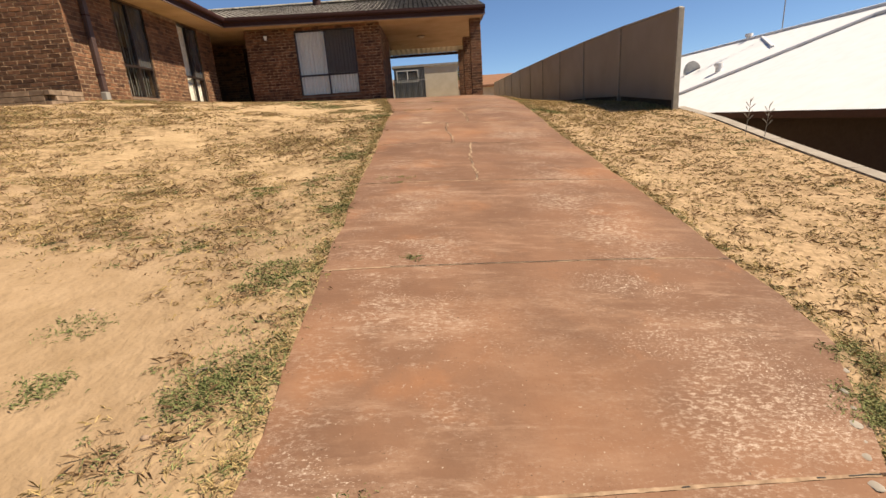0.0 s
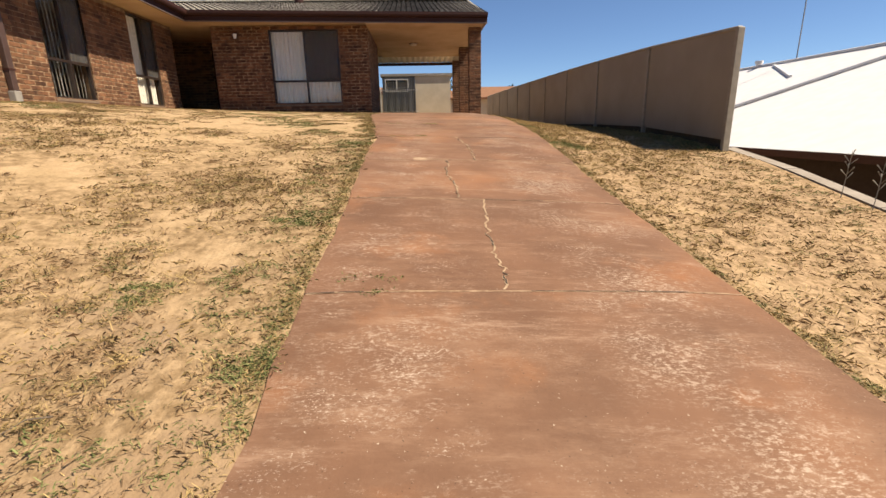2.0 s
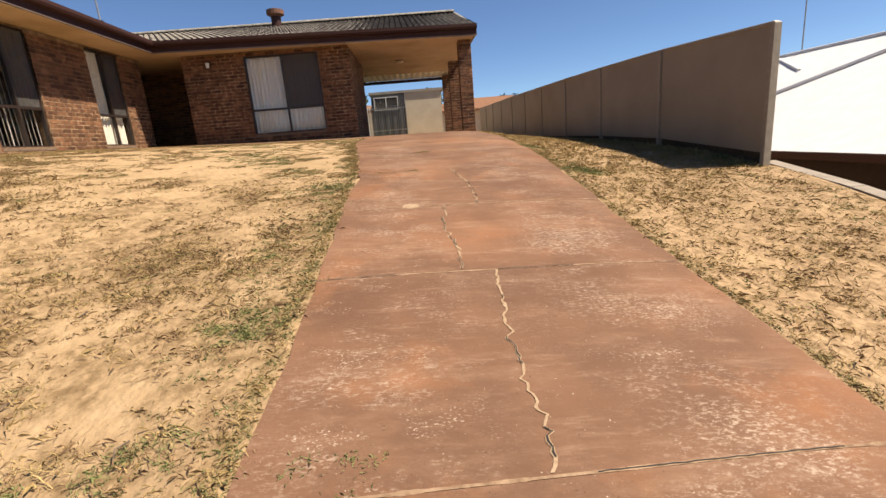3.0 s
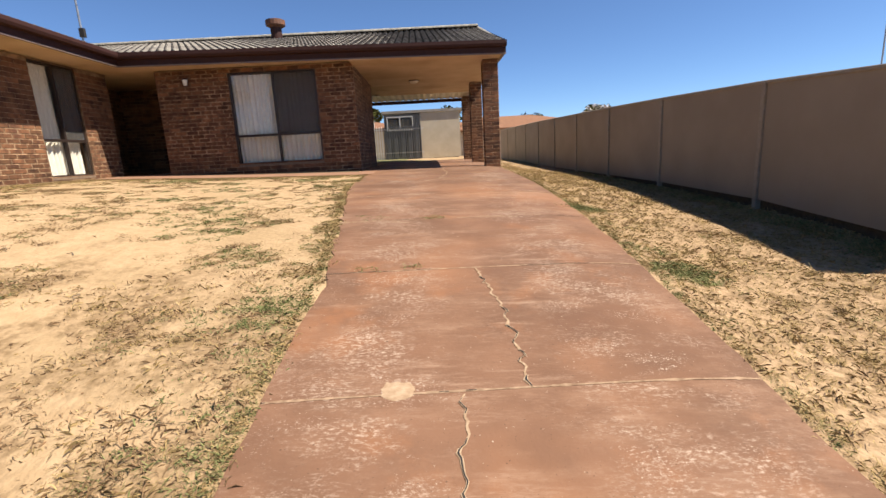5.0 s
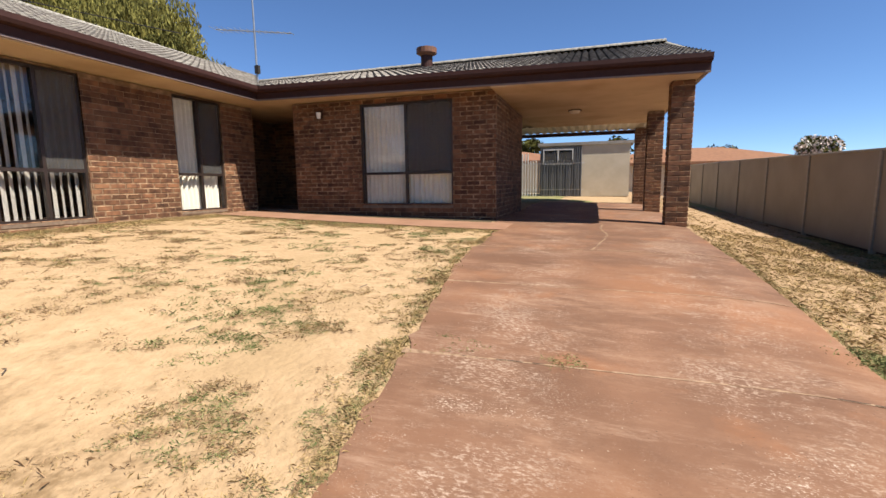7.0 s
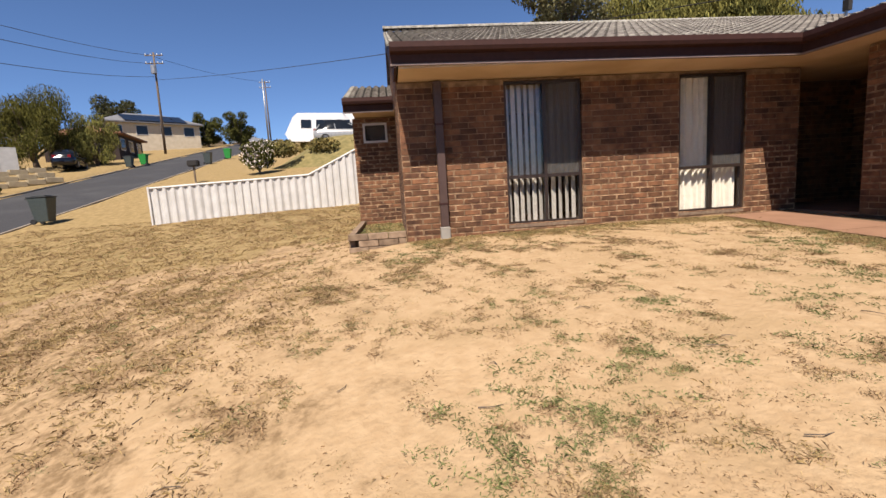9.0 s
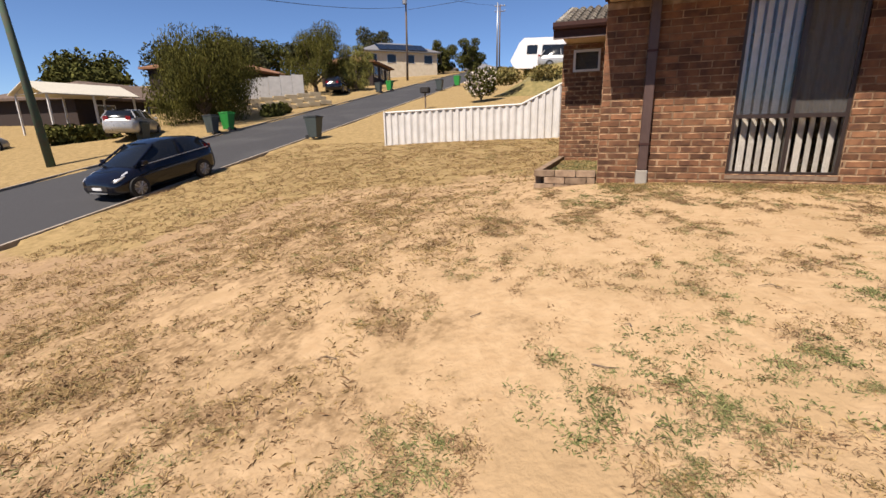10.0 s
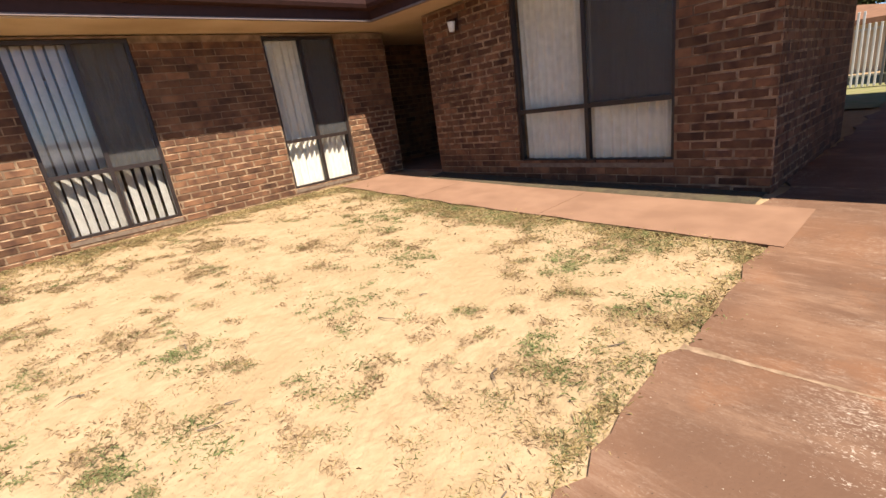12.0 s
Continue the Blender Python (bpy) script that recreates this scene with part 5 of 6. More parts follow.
def wire(a, b, sag):
    w = thing("power_line", label="dark overhead power line sagging between poles", category="power line", group="power lines")
    bm = bm_new()
    a, b = Vector(a), Vector(b)
    pts = [a.lerp(b, k / 14) - Vector((0, 0, sag * 4 * (k / 14) * (1 - k / 14))) for k in range(15)]
    for p, q in zip(pts[:-1], pts[1:]):
        tube(bm, p, q, 0.022, seg=5, caps=False)
    part("cable", bm, M["dark"], w)


wire((-65.4, -20.5, 22.1), (-12.8, -12.6, 12.0), 0.7)
wire((-65.4, -19.2, 21.0), (-12.8, -12.2, 11.3), 1.0)
wire((-65.4, -19.9, 19.4), (-12.8, -12.4, 9.6), 0.8)
wire((-65.4, -19.4, 19.0), (-17.0, 24.0, 9.5), 0.5)
wire((-65.4, -20.5, 22.2), (-100.0, -14.5, 26.3), 0.6)

mb = thing("letterbox", label="small dark letterbox on a post beside the street", category="letterbox", at=pose(-29.0, -2.0, 4.35))
bm = bm_new()
box(bm, -0.04, -0.04, -0.2, 0.04, 0.04, 0.75)
part("post", bm, M["bark"], mb)
bm = bm_new()
box(bm, -0.22, -0.3, 0.75, 0.22, 0.3, 1.1)
bevel(bm, 0.05, 2)
part("box", bm, M["dark"], mb)

# white corrugated fence beside the lot
wfence = thing("corrugated_fence", label="white corrugated steel fence, low towards the street", category="fence")
FA, FB = Vector((-16.94, 1.27, 0)), Vector((-18.3, 8.6, 0))
flen = (FB - FA).length
fdir = (FB - FA).normalized()
fn = Vector((fdir.y, -fdir.x, 0))


def fence_top(s):
    return 3.57 + 0.035 * s if s < 5.3 else 3.755 + 0.48 * (s - 5.3)


panels = 3
for k in range(panels):
    bm = bm_new()
    s0, s1 = flen * k / panels, flen * (k + 1) / panels
    n = 56
    prev = None
    for i in range(n + 1):
        s = s0 + (s1 - s0) * i / n
        ph = (s / 0.27) % 1
        d = 0.0 if ph < 0.35 else (0.05 if 0.5 < ph < 0.85 else 0.05 * ((ph - 0.35) / 0.15 if ph < 0.5 else (1 - ph) / 0.15))
        p = FA + fdir * s + fn * d
        row = [bm.verts.new((p.x, p.y, z)) for z in (gz(p.x, p.y) - 0.05, fence_top(s))]
        if prev:
            bm.faces.new((prev[0], row[0], row[1], prev[1]))
        prev = row
    part("sheet", bm, M["white"], wfence)
for s0, s1 in ((0, 5.3), (5.3, flen)):
    bm = bm_new()
    a, b = FA + fdir * s0, FA + fdir * s1
    a.z, b.z = fence_top(s0), fence_top(s1)
    tube(bm, a + fn * 0.025, b + fn * 0.025, 0.04, seg=8)
    part("rail", bm, M["white"], wfence)
bm = bm_new()
box(bm, FA.x - 0.04, FA.y - 0.06, 2.2, FA.x + 0.07, FA.y, 3.62)
part("post", bm, M["white"], wfence)


# ---- cars ----
def car(x, y, z, heading, pitch, paint, label, length=3.95, height=1.47):
    c = thing("parked_car", label=label, category="car", group="parked cars", at=pose(x, y, z) @ pose(0, 0, 0, 0, 0, heading) @ pose(0, 0, 0, 0, pitch))
    L, H = length / 2, height
    # stations along the length: x, sill, bonnet or belt height, half width at the sill, at the belt
    st = ((-1.0, 0.42, 0.78, 0.62, 0.60), (-0.97, 0.26, 0.92, 0.74, 0.70), (-0.85, 0.2, 0.98, 0.82, 0.79), (-0.5, 0.18, 0.97, 0.86, 0.84), (0.0, 0.18, 0.93, 0.86, 0.85),
          (0.4, 0.18, 0.9, 0.86, 0.84), (0.62, 0.18, 0.86, 0.85, 0.8), (0.85, 0.2, 0.74, 0.8, 0.72), (0.96, 0.24, 0.64, 0.7, 0.62), (1.0, 0.32, 0.52, 0.58, 0.52))
    bm = bm_new()
    prev = None
    for fx, lo, hi, wl, wh in st:
        ring = [bm.verts.new((fx * L, s * w, zz)) for s, w, zz in ((-1, wl * 0.9, lo), (-1, wl, lo + 0.2 * (hi - lo)), (-1, wl, lo + 0.6 * (hi - lo)), (-1, wh, hi - 0.03), (-0.9, wh * 0.93, hi), (0, 0, hi + 0.03),
                                                                      (0.9, wh * 0.93, hi), (1, wh, hi - 0.03), (1, wl, lo + 0.6 * (hi - lo)), (1, wl, lo + 0.2 * (hi - lo)), (1, wl * 0.9, lo))]
        if prev:
            for i in range(len(ring) - 1):
                bm.faces.new((prev[i], ring[i], ring[i + 1], prev[i + 1]))
            bm.faces.new((prev[-1], ring[-1], ring[0], prev[0]))
        else:
            bm.faces.new(ring)
        prev = ring
    bm.faces.new(prev[::-1])
    part("body", bm, paint, c, smooth=True)
    cab = ((-0.93, 0.95, 0.66), (-0.78, 1.36, 0.58), (-0.5, H - 0.04, 0.6), (-0.1, H, 0.61), (0.12, H - 0.06, 0.6), (0.58, 0.93, 0.72))
    bm = bm_new()
    prev = None
    for fx, top, w in cab:
        ring = [bm.verts.new((fx * L, s * ww, zz)) for s, ww, zz in ((-1, 0.8, 0.88), (-1, w, top - 0.05), (-1, w * 0.85, top), (1, w * 0.85, top), (1, w, top - 0.05), (1, 0.8, 0.88))]
        if prev:
            for i in range(5):
                bm.faces.new((prev[i], ring[i], ring[i + 1], prev[i + 1]))
        else:
            bm.faces.new(ring)
        prev = ring
    bm.faces.new(prev[::-1])
    part("glasshouse", bm, M["car_glass"], c, "dark tinted glass", smooth=True)
    bm = bm_new()
    prev = None
    for fx, top, w in cab[1:5]:
        ring = [bm.verts.new((fx * L, s * w * 0.9, top + dz)) for s, dz in ((-1, -0.01), (-0.5, 0.02), (0.5, 0.02), (1, -0.01))]
        if prev:
            for i in range(3):
                bm.faces.new((prev[i], ring[i], ring[i + 1], prev[i + 1]))
        prev = ring
    part("roof", bm, paint, c, smooth=True)
    for s in (-1, 1):
        for a, b in (((-0.78, 1.33, 0.585), (-0.9, 0.95, 0.8)), ((0.12, 1.4, 0.61), (0.6, 0.92, 0.78)), ((-0.3, 1.44, 0.615), (-0.26, 0.92, 0.835))):
            bm = bm_new()
            tube(bm, (a[0] * L, s * a[2], a[1]), (b[0] * L, s * b[2], b[1]), 0.035, seg=6)
            part("pillar", bm, paint, c)
        bm = bm_new()
        tube(bm, (-0.85 * L, s * 0.82, 0.99), (0.5 * L, s * 0.86, 0.92), 0.012, seg=5)
        part("chrome_strip", bm, M["galv"], c, "bright window trim")
        for fx in (-0.62, 0.64):
            bm = bm_new()
            tube(bm, (fx * L, s * 0.70, 0.31), (fx * L, s * 0.885, 0.31), 0.31, seg=22)
            w = part("wheel", bm, M["rubber"], c)
            bm = bm_new()
            tube(bm, (fx * L, s * 0.88, 0.31), (fx * L, s * 0.892, 0.31), 0.2, seg=18)
            rim_ = part("rim", bm, M["rim"], w, "silver alloy rim")
            for k in range(9):
                bm = bm_new()
                ang = k * 2 * math.pi / 9
                tube(bm, (fx * L, s * 0.897, 0.31), (fx * L + 0.2 * math.cos(ang), s * 0.897, 0.31 + 0.2 * math.sin(ang)), 0.018, seg=4)
                part("spoke", bm, M["galv"], w)
        bm = bm_new()
        bmesh.ops.create_uvsphere(bm, u_segments=12, v_segments=8, radius=1)
        for v in bm.verts:
            v.co = Vector((0.8 * L + v.co.x * 0.3, s * 0.66 + v.co.y * 0.1, 0.7 + v.co.z * 0.055 - 0.38 * v.co.x * 0.3))
        part("headlight", bm, M["lamp"], c, "clear headlight", smooth=True)
        bm = bm_new()
        box(bm, -0.985 * L, s * 0.52 - 0.1, 0.8, -0.93 * L, s * 0.52 + 0.14, 1.05)
        part("tail_light", bm, M["tail"], c, "red tail light")
        bm = bm_new()
        box(bm, 0.42 * L, s * 0.84 - 0.02, 0.93, 0.5 * L, s * 0.98, 1.06)
        bevel(bm, 0.02)
        part("mirror", bm, paint, c)
    bm = bm_new()
    box(bm, 0.985 * L, -0.42, 0.36, 1.004 * L, 0.42, 0.5)
    part("grille", bm, M["dark"], c)
    bm = bm_new()
    box(bm, 0.99 * L, -0.36, 0.27, 1.01 * L, 0.36, 0.3)
    part("bumper_strip", bm, M["galv"], c)
    bm = bm_new()
    box(bm, 1.004 * L, -0.19, 0.38, 1.01 * L, 0.19, 0.46)
    part("number_plate", bm, M["opal"], c, "blank pale plate")
    return c


car(-10.95, -4.15, road_z(-10.95) + 0.03, 0, 8.4, M["car_black"], "black five-door hatchback parked facing downhill", 3.8)
car(-19.2, -16.0, road_z(-19.2) + 0.3, 216, 0, M["car_silver"], "silver sedan parked in a driveway", 4.5, 1.42)
car(-44.3, -18.4, road_z(-44.3) + 0.35, 200, 0, M["car_black"], "dark wagon parked beside trees", 4.6, 1.6)
car(-37.7, 6.1, 6.95, 98, 0, M["car_silver"], "silver four-wheel drive parked beside the caravan", 4.6, 1.7)
car(-13.2, -21.0, road_z(-13.2) + 0.5, 180, 0, M["car_silver"], "pale car in the shade of a carport", 4.4, 1.42)


# ---- houses across the street ----
def house(x, y, z, w, d, h, rot, wall_m, roof_m, label, pitch=0.36, windows=3):
    o = thing("house", label=label, category="house", group="houses along the street", at=pose(x, y, z, 0, 0, rot))
    bm = bm_new()
    box(bm, -w / 2, -d / 2, -1.2, w / 2, d / 2, h)
    part("wall", bm, wall_m, o)
    bm = bm_new()
    e = 0.55
    W, D = w / 2 + e, d / 2 + e
    rz = h + pitch * D
    base = [bm.verts.new(p) for p in ((-W, -D, h), (W, -D, h), (W, D, h), (-W, D, h))]
    low = [bm.verts.new(v.co + Vector((0, 0, -0.18))) for v in base]
    r0, r1 = bm.verts.new((-W + D, 0, rz)), bm.verts.new((W - D, 0, rz))
    bm.faces.new((base[0], base[1], r1, r0)), bm.faces.new((base[1], base[2], r1)), bm.faces.new((base[2], base[3], r0, r1)), bm.faces.new((base[3], base[0], r0))
    bm.faces.new(low[::-1])
    for i in range(4):
        bm.faces.new((low[i], low[(i + 1) % 4], base[(i + 1) % 4], base[i]))
    part("roof", bm, roof_m, o)
    for k in range(windows):
        xc = -w / 2 + w * (k + 0.5) / windows
        bm = bm_new()
        box(bm, xc - 0.8, d / 2 - 0.02, h - 1.9, xc + 0.8, d / 2 + 0.04, h - 0.5)
        win = part("window", bm, M["white"], o)
        bm = bm_new()
        box(bm, xc - 0.72, d / 2 + 0.03, h - 1.82, xc + 0.72, d / 2 + 0.055, h - 0.58)
        part("pane", bm, M["car_glass"], win)
    return o


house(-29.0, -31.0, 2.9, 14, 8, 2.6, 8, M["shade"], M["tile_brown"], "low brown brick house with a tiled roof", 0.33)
house(-7.5, -25.0, 1.5, 12, 8, 2.7, 5, M["shade"], M["tile_brown"], "low brick house with shade-toned walls and a tiled roof", 0.3)
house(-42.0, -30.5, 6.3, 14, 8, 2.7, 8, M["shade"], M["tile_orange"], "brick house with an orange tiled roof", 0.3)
big = house(-78.0, -28.0, 10.6, 13, 8, 4.6, -48, M["render"], M["roof_grey"], "two-storey cream house with a grey roof", 0.4, 4)
for i in range(5):
    for j in range(2):
        bm = bm_new()
        box(bm, -4.6 + 1.7 * i, 1.4 + 1.65 * j, 0.0, -3.0 + 1.7 * i, 2.95 + 1.65 * j, 0.06)
        for v in bm.verts:
            v.co.z += 4.6 + 0.4 * (4.55 - v.co.y) + 0.1
        part("solar_panel", bm, M["car_glass"], big, "dark blue solar panel")
house(-60.0, -25.0, 8.6, 9, 7, 2.7, 12, M["shade"], M["tile_orange"], "house with a rusty orange roof behind trees", 0.3)
house(-112.0, -32.0, 13.2, 12, 8, 2.6, 14, M["render"], M["roof_grey"], "distant pale house with a dark roof", 0.35, 4)
house(-118.0, -23.0, 13.6, 10, 8, 2.4, 14, M["render"], M["roof_grey"], "distant white house up the hill", 0.35, 4)
house(7.5, 50.0, 2.0, 14, 9, 2.2, 0, M["render"], M["tile_orange"], "house with an orange tiled roof behind the fence", 0.25)
house(-6.0, 41.0, 2.2, 10, 8, 2.0, 0, M["render"], M["tile_orange"], "house with an orange tiled roof behind the back yard", 0.2)

# patio carport across the street
pc = thing("carport", label="cream steel carport with a pale gabled roof", category="carport", at=pose(-21.2, -23.4, road_z(-21.2) + 0.46, 0, 0, 178))
for x in (-2.6, 0.0, 2.6):
    for y in (-1.6, 1.6):
        bm = bm_new()
        box(bm, x - 0.05, y - 0.05, -0.4, x + 0.05, y + 0.05, 2.1)
        part("post", bm, M["white"], pc)
for x in (-2.6, 2.6):
    bm = bm_new()
    tube(bm, (x, -1.6, 2.1), (x, 0, 2.78), 0.04, seg=6), tube(bm, (x, 1.6, 2.1), (x, 0, 2.78), 0.04, seg=6), tube(bm, (x, -1.6, 2.1), (x, 1.6, 2.1), 0.04, seg=6), tube(bm, (x, 0, 2.1), (x, 0, 2.78), 0.03, seg=6)
    part("truss", bm, M["white"], pc)
for s in (-1, 1):
    bm = bm_new()
    vs = [bm.verts.new(p) for p in ((-2.9, s * 1.85, 2.1), (2.9, s * 1.85, 2.1), (2.9, 0, 2.86), (-2.9, 0, 2.86))]
    vs += [bm.verts.new(v.co - Vector((0, 0, 0.06))) for v in vs]
    for q in ((0, 1, 2, 3), (7, 6, 5, 4), (0, 4, 5, 1), (1, 5, 6, 2), (3, 7, 4, 0)):
        bm.faces.new([vs[i] for i in q])
    part("roof_sheet", bm, M["poly"], pc)
shrubs = leaf_mesh("garden_shrubs", M["leaf_olive"], [(-16.6 - 0.7 * k, -18.6 + 0.35 * k, road_z(-17) + 0.75, 0.7) for k in range(4)] + [(-28, -13.6, 4.2, 0.8), (-29.3, -13.8, 4.4, 0.7)], 3000, 0.3, 0, 61)
tagged(new("garden_shrubs", shrubs), "spiky green garden shrubs in front of the house", "shrubs", kind="stuff")

# white fence and limestone terraces across the street
ww = thing("white_wall", label="long white panel fence above limestone terraces", category="fence")
for k in range(9):
    bm = bm_new()
    x = -28.0 - 0.72 * k
    y = -21.0 + 0.62 * k
    box(bm, 0, -0.04, 0, 0.93, 0.04, 1.7, pose(x, y, road_z(x) + 1.05, 0, 0, 139))
    part("panel", bm, M["white"], ww)
terrace = thing("limestone_terrace", label="stepped pale limestone block terrace", category="retaining wall")
for r in range(3):
    for k in range(8):
        bm = bm_new()
        x = -28.0 - 0.86 * k
        y = -18.4 + 0.55 * k + 0.5 * r
        box(bm, 0, 0, 0, 0.98, 0.35, 0.34, pose(x, y, road_z(x) + 0.95 - 0.35 * r, 0, 0, 147))
        bevel(bm, 0.02)
        part("block", bm, M["limestone"], terrace)

# caravan on the bank
cv = thing("caravan", label="white caravan parked on the grassy bank", category="caravan", at=pose(-41.5, 4.0, 7.0, 0, 4, 80))
bm = bm_new()
vs = []
for y in (-1.1, 1.1):
    vs.append([bm.verts.new((x, y, z)) for x, z in ((-2.6, 0.4), (3.0, 0.4), (3.0, 2.5), (2.7, 2.75), (-1.9, 2.75), (-2.3, 2.4), (-3.0, 1.0))])
n = len(vs[0])
bm.faces.new(vs[0]), bm.faces.new(vs[1][::-1])
for i in range(n):
    bm.faces.new((vs[0][i], vs[1][i], vs[1][(i + 1) % n], vs[0][(i + 1) % n]))
part("body", bm, M["white_roof"], cv)
for x0, x1 in ((-1.6, -0.7), (-0.3, 1.1), (1.6, 2.6)):
    for s in (-1, 1):
        bm = bm_new()
        box(bm, x0, s * 1.1 - 0.03, 1.5, x1, s * 1.1 + 0.03, 2.2)
        bevel(bm, 0.04)
        part("window", bm, M["car_glass"], cv)
for s in (-1, 1):
    bm = bm_new()
    tube(bm, (0.3, s * 0.9, 0.32), (0.3, s * 1.1, 0.32), 0.34, seg=16)
    part("wheel", bm, M["rubber"], cv)


# ---- grass ----
def fbm(x, y, s):
    return noise.noise((x * s, y * s, 1.7)) + 0.5 * noise.noise((x * s * 2.3, y * s * 2.3, 5.1))


def cover(x, y):
    """How much dry grass stands at a place, 0 to 1, and how much of it is green."""
    patch = fbm(x, y, 0.55)
    clump = fbm(x, y, 1.9)
    if x > 1.85:
        dry = 0.75 + 0.25 * clump
        green = 0.12 if 9 < y < 12 and x < 2.4 else 0.02
        if x > 3.9:
            green += 0.25
        return dry, green
    # bare sand near the drive and before the front path, thicker turf to the west and down the slope
    bare = 0.95 * math.exp(-((x + 2.6) / 2.6) ** 2 - ((y - 11.5) / 3.0) ** 2) + 1.0 * math.exp(-((x + 2.6) / 1.5) ** 2 - ((y - 2.0) / 1.6) ** 2)
    dry = 0.62 + 0.55 * patch + 0.3 * clump - bare * 0.5 - 0.5 * math.exp(-((x + 2.5) / 1.35) ** 4 - ((y - 1.9) / 1.3) ** 4)
    if x < -5.5:
        dry += 0.1
    if x < -9:
        dry += 0.25
    if y > 14.2 or x < -6.4 and y > 9.8:
        dry += 0.25
    if clump + patch < -0.55:
        dry -= 0.5
    green = max(0.0, 0.02 + 0.17 * noise.noise((x * 0.8, y * 0.8, 9.0)))
    if -1.25 < x and 0.4 < y < 8.5:
        dry, green = max(dry, 0.5), 0.35
    return dry, green


def tufts(name, mat, spots, label, seed, length, blades, spread):
    """Short, mostly flattened blades, a few to each spot."""
    rng = np.random.default_rng(seed)
    p = np.repeat(np.array(spots), blades, axis=0)
    n = len(p)
    ang = rng.random(n) * 2 * math.pi
    tilt = np.radians(3 + 42 * rng.random(n) ** 2)
    ln = length * (0.45 + 0.9 * rng.random(n)) * p[:, 3]
    d = np.stack([np.cos(ang) * np.cos(tilt), np.sin(ang) * np.cos(tilt), np.sin(tilt)], 1)
    side = np.stack([-np.sin(ang), np.cos(ang), 0 * ang], 1)
    base = p[:, :3] + np.stack([rng.normal(size=n), rng.normal(size=n), 0 * ang], 1) * spread * p[:, 3:4]
    w = (0.001 + 0.001 * rng.random(n))[:, None] * p[:, 3:4]
    mid = base + d * ln[:, None] * 0.55 + np.array([0, 0, 1]) * (0.12 * ln)[:, None]
    tip = base + d * ln[:, None]
    bend = side * (0.35 * ln * (rng.random(n) - 0.5))[:, None]
    tip = tip + bend - np.array([0, 0, 1]) * (0.1 * ln)[:, None]
    v = np.stack([base - side * w, base + side * w, mid + side * w * 0.9, tip, mid - side * w * 0.9], 1).reshape(-1, 3)
    me = bpy.data.meshes.new(name)
    idx = np.arange(n * 5).reshape(-1, 5)
    me.from_pydata(v.tolist(), [], idx.tolist())
    me.materials.append(mat)
    return tagged(new(name, me), label, "grass", kind="stuff")


M["blade_dry"] = material("dry_grass", (0.345, 0.247, 0.112), (0.24, 0.165, 0.0713), scale=3, rough=0.9, bump=0, vary=0.35, island=True, spec=0.1)
M["blade_brown"] = material("dead_runner", (0.28, 0.18, 0.098), (0.18, 0.112, 0.058), scale=3, rough=0.9, bump=0, vary=0.35, island=True, spec=0.1)
M["blade_green"] = material("green_grass", (0.185, 0.19, 0.075), (0.12, 0.128, 0.048), scale=3, rough=0.8, bump=0, vary=0.3, island=True, spec=0.1)

rng = random.Random(11)
dry, brown, green = [], [], []


def scatter(x0, x1, y0, y1, per_m2, size=1.0):
    for _ in range(int((x1 - x0) * (y1 - y0) * per_m2)):
        x, y = rng.uniform(x0, x1), rng.uniform(y0, y1)
        if y < road_near(x) + 0.25 or (x < -6.95 and y > 8.8) or (y > 14.76 and -7 < x < -1) or y > 15.9 and x < 1.95:
            continue
        l, r = drive_edges(y)
        if l - 0.01 < x < r + 0.01:
            continue
        c, g = cover(x, y)
        if rng.random() > c:
            continue
        s = size * rng.uniform(0.6, 1.35)
        spot = (x, y, gz(x, y) - 0.004, s)
        k = rng.random()
        (green if k < g else brown if k < g + (0.42 if x < 1.8 else 0.42 if y < 6.5 else 0.25) else dry).append(spot)


scatter(-7.0, -0.6, -1.5, 8.8, 260, 1.2)
scatter(-7.0, -0.6, 8.8, 14.8, 60, 0.8)


def mats(x0, x1, y0, y1, count, most):
    """Torn, elongated mats of couch runners on the bare sand."""
    for _ in range(count):
        cx, cy = rng.uniform(x0, x1), rng.uniform(y0, y1)
        if rng.random() > cover(cx, cy)[0] + 0.25:
            continue
        rad, a = 0.05 + most * rng.random() ** 2.2, rng.gauss(0.35, 0.5)
        leafy = rng.random() < 0.3
        for _ in range(int(6 + 900 * rad * rad)):
            u, v = rng.gauss(0, rad), rng.gauss(0, rad * 0.42)
            x, y = cx + u * math.cos(a) - v * math.sin(a), cy + u * math.sin(a) + v * math.cos(a)
            l, r = drive_edges(y)
            if x > l - 0.03 or y > 14.74 or x < -6.9 and y > 8.8 or y < road_near(x) + 0.3:
                continue
            k = rng.random()
            (green if k < (0.5 if leafy else 0.08) else brown if k < 0.75 else dry).append((x, y, gz(x, y) - 0.003, rng.uniform(0.55, 0.95)))


mats(-6.9, -0.7, 8.6, 14.7, 420, 0.17)
mats(-6.9, -0.7, 8.6, 14.7, 900, 0.04)
mats(-6.9, -0.7, 3.0, 8.6, 260, 0.18)
scatter(-18.0, -7.0, -3.5, 8.9, 85, 1.5)
scatter(1.85, 4.6, -2.0, 17.0, 240, 1.15)
scatter(1.9, 4.6, 17.0, 30.0, 30, 1.3)
scatter(-3.0, -0.6, 0.3, 6.5, 110)


def clump(x, y, r, n, mat_list, size=1.2, on=0.0):
    for _ in range(int(n * 0.6) + 1):
        a, q = rng.uniform(0, 6.283), 1.15 * r * rng.random() ** 0.6
        px, py = x + q * math.cos(a), y + q * math.sin(a) * 0.8
        mat_list.append((px, py, gz(px, py) + on, size * rng.uniform(0.7, 1.3)))


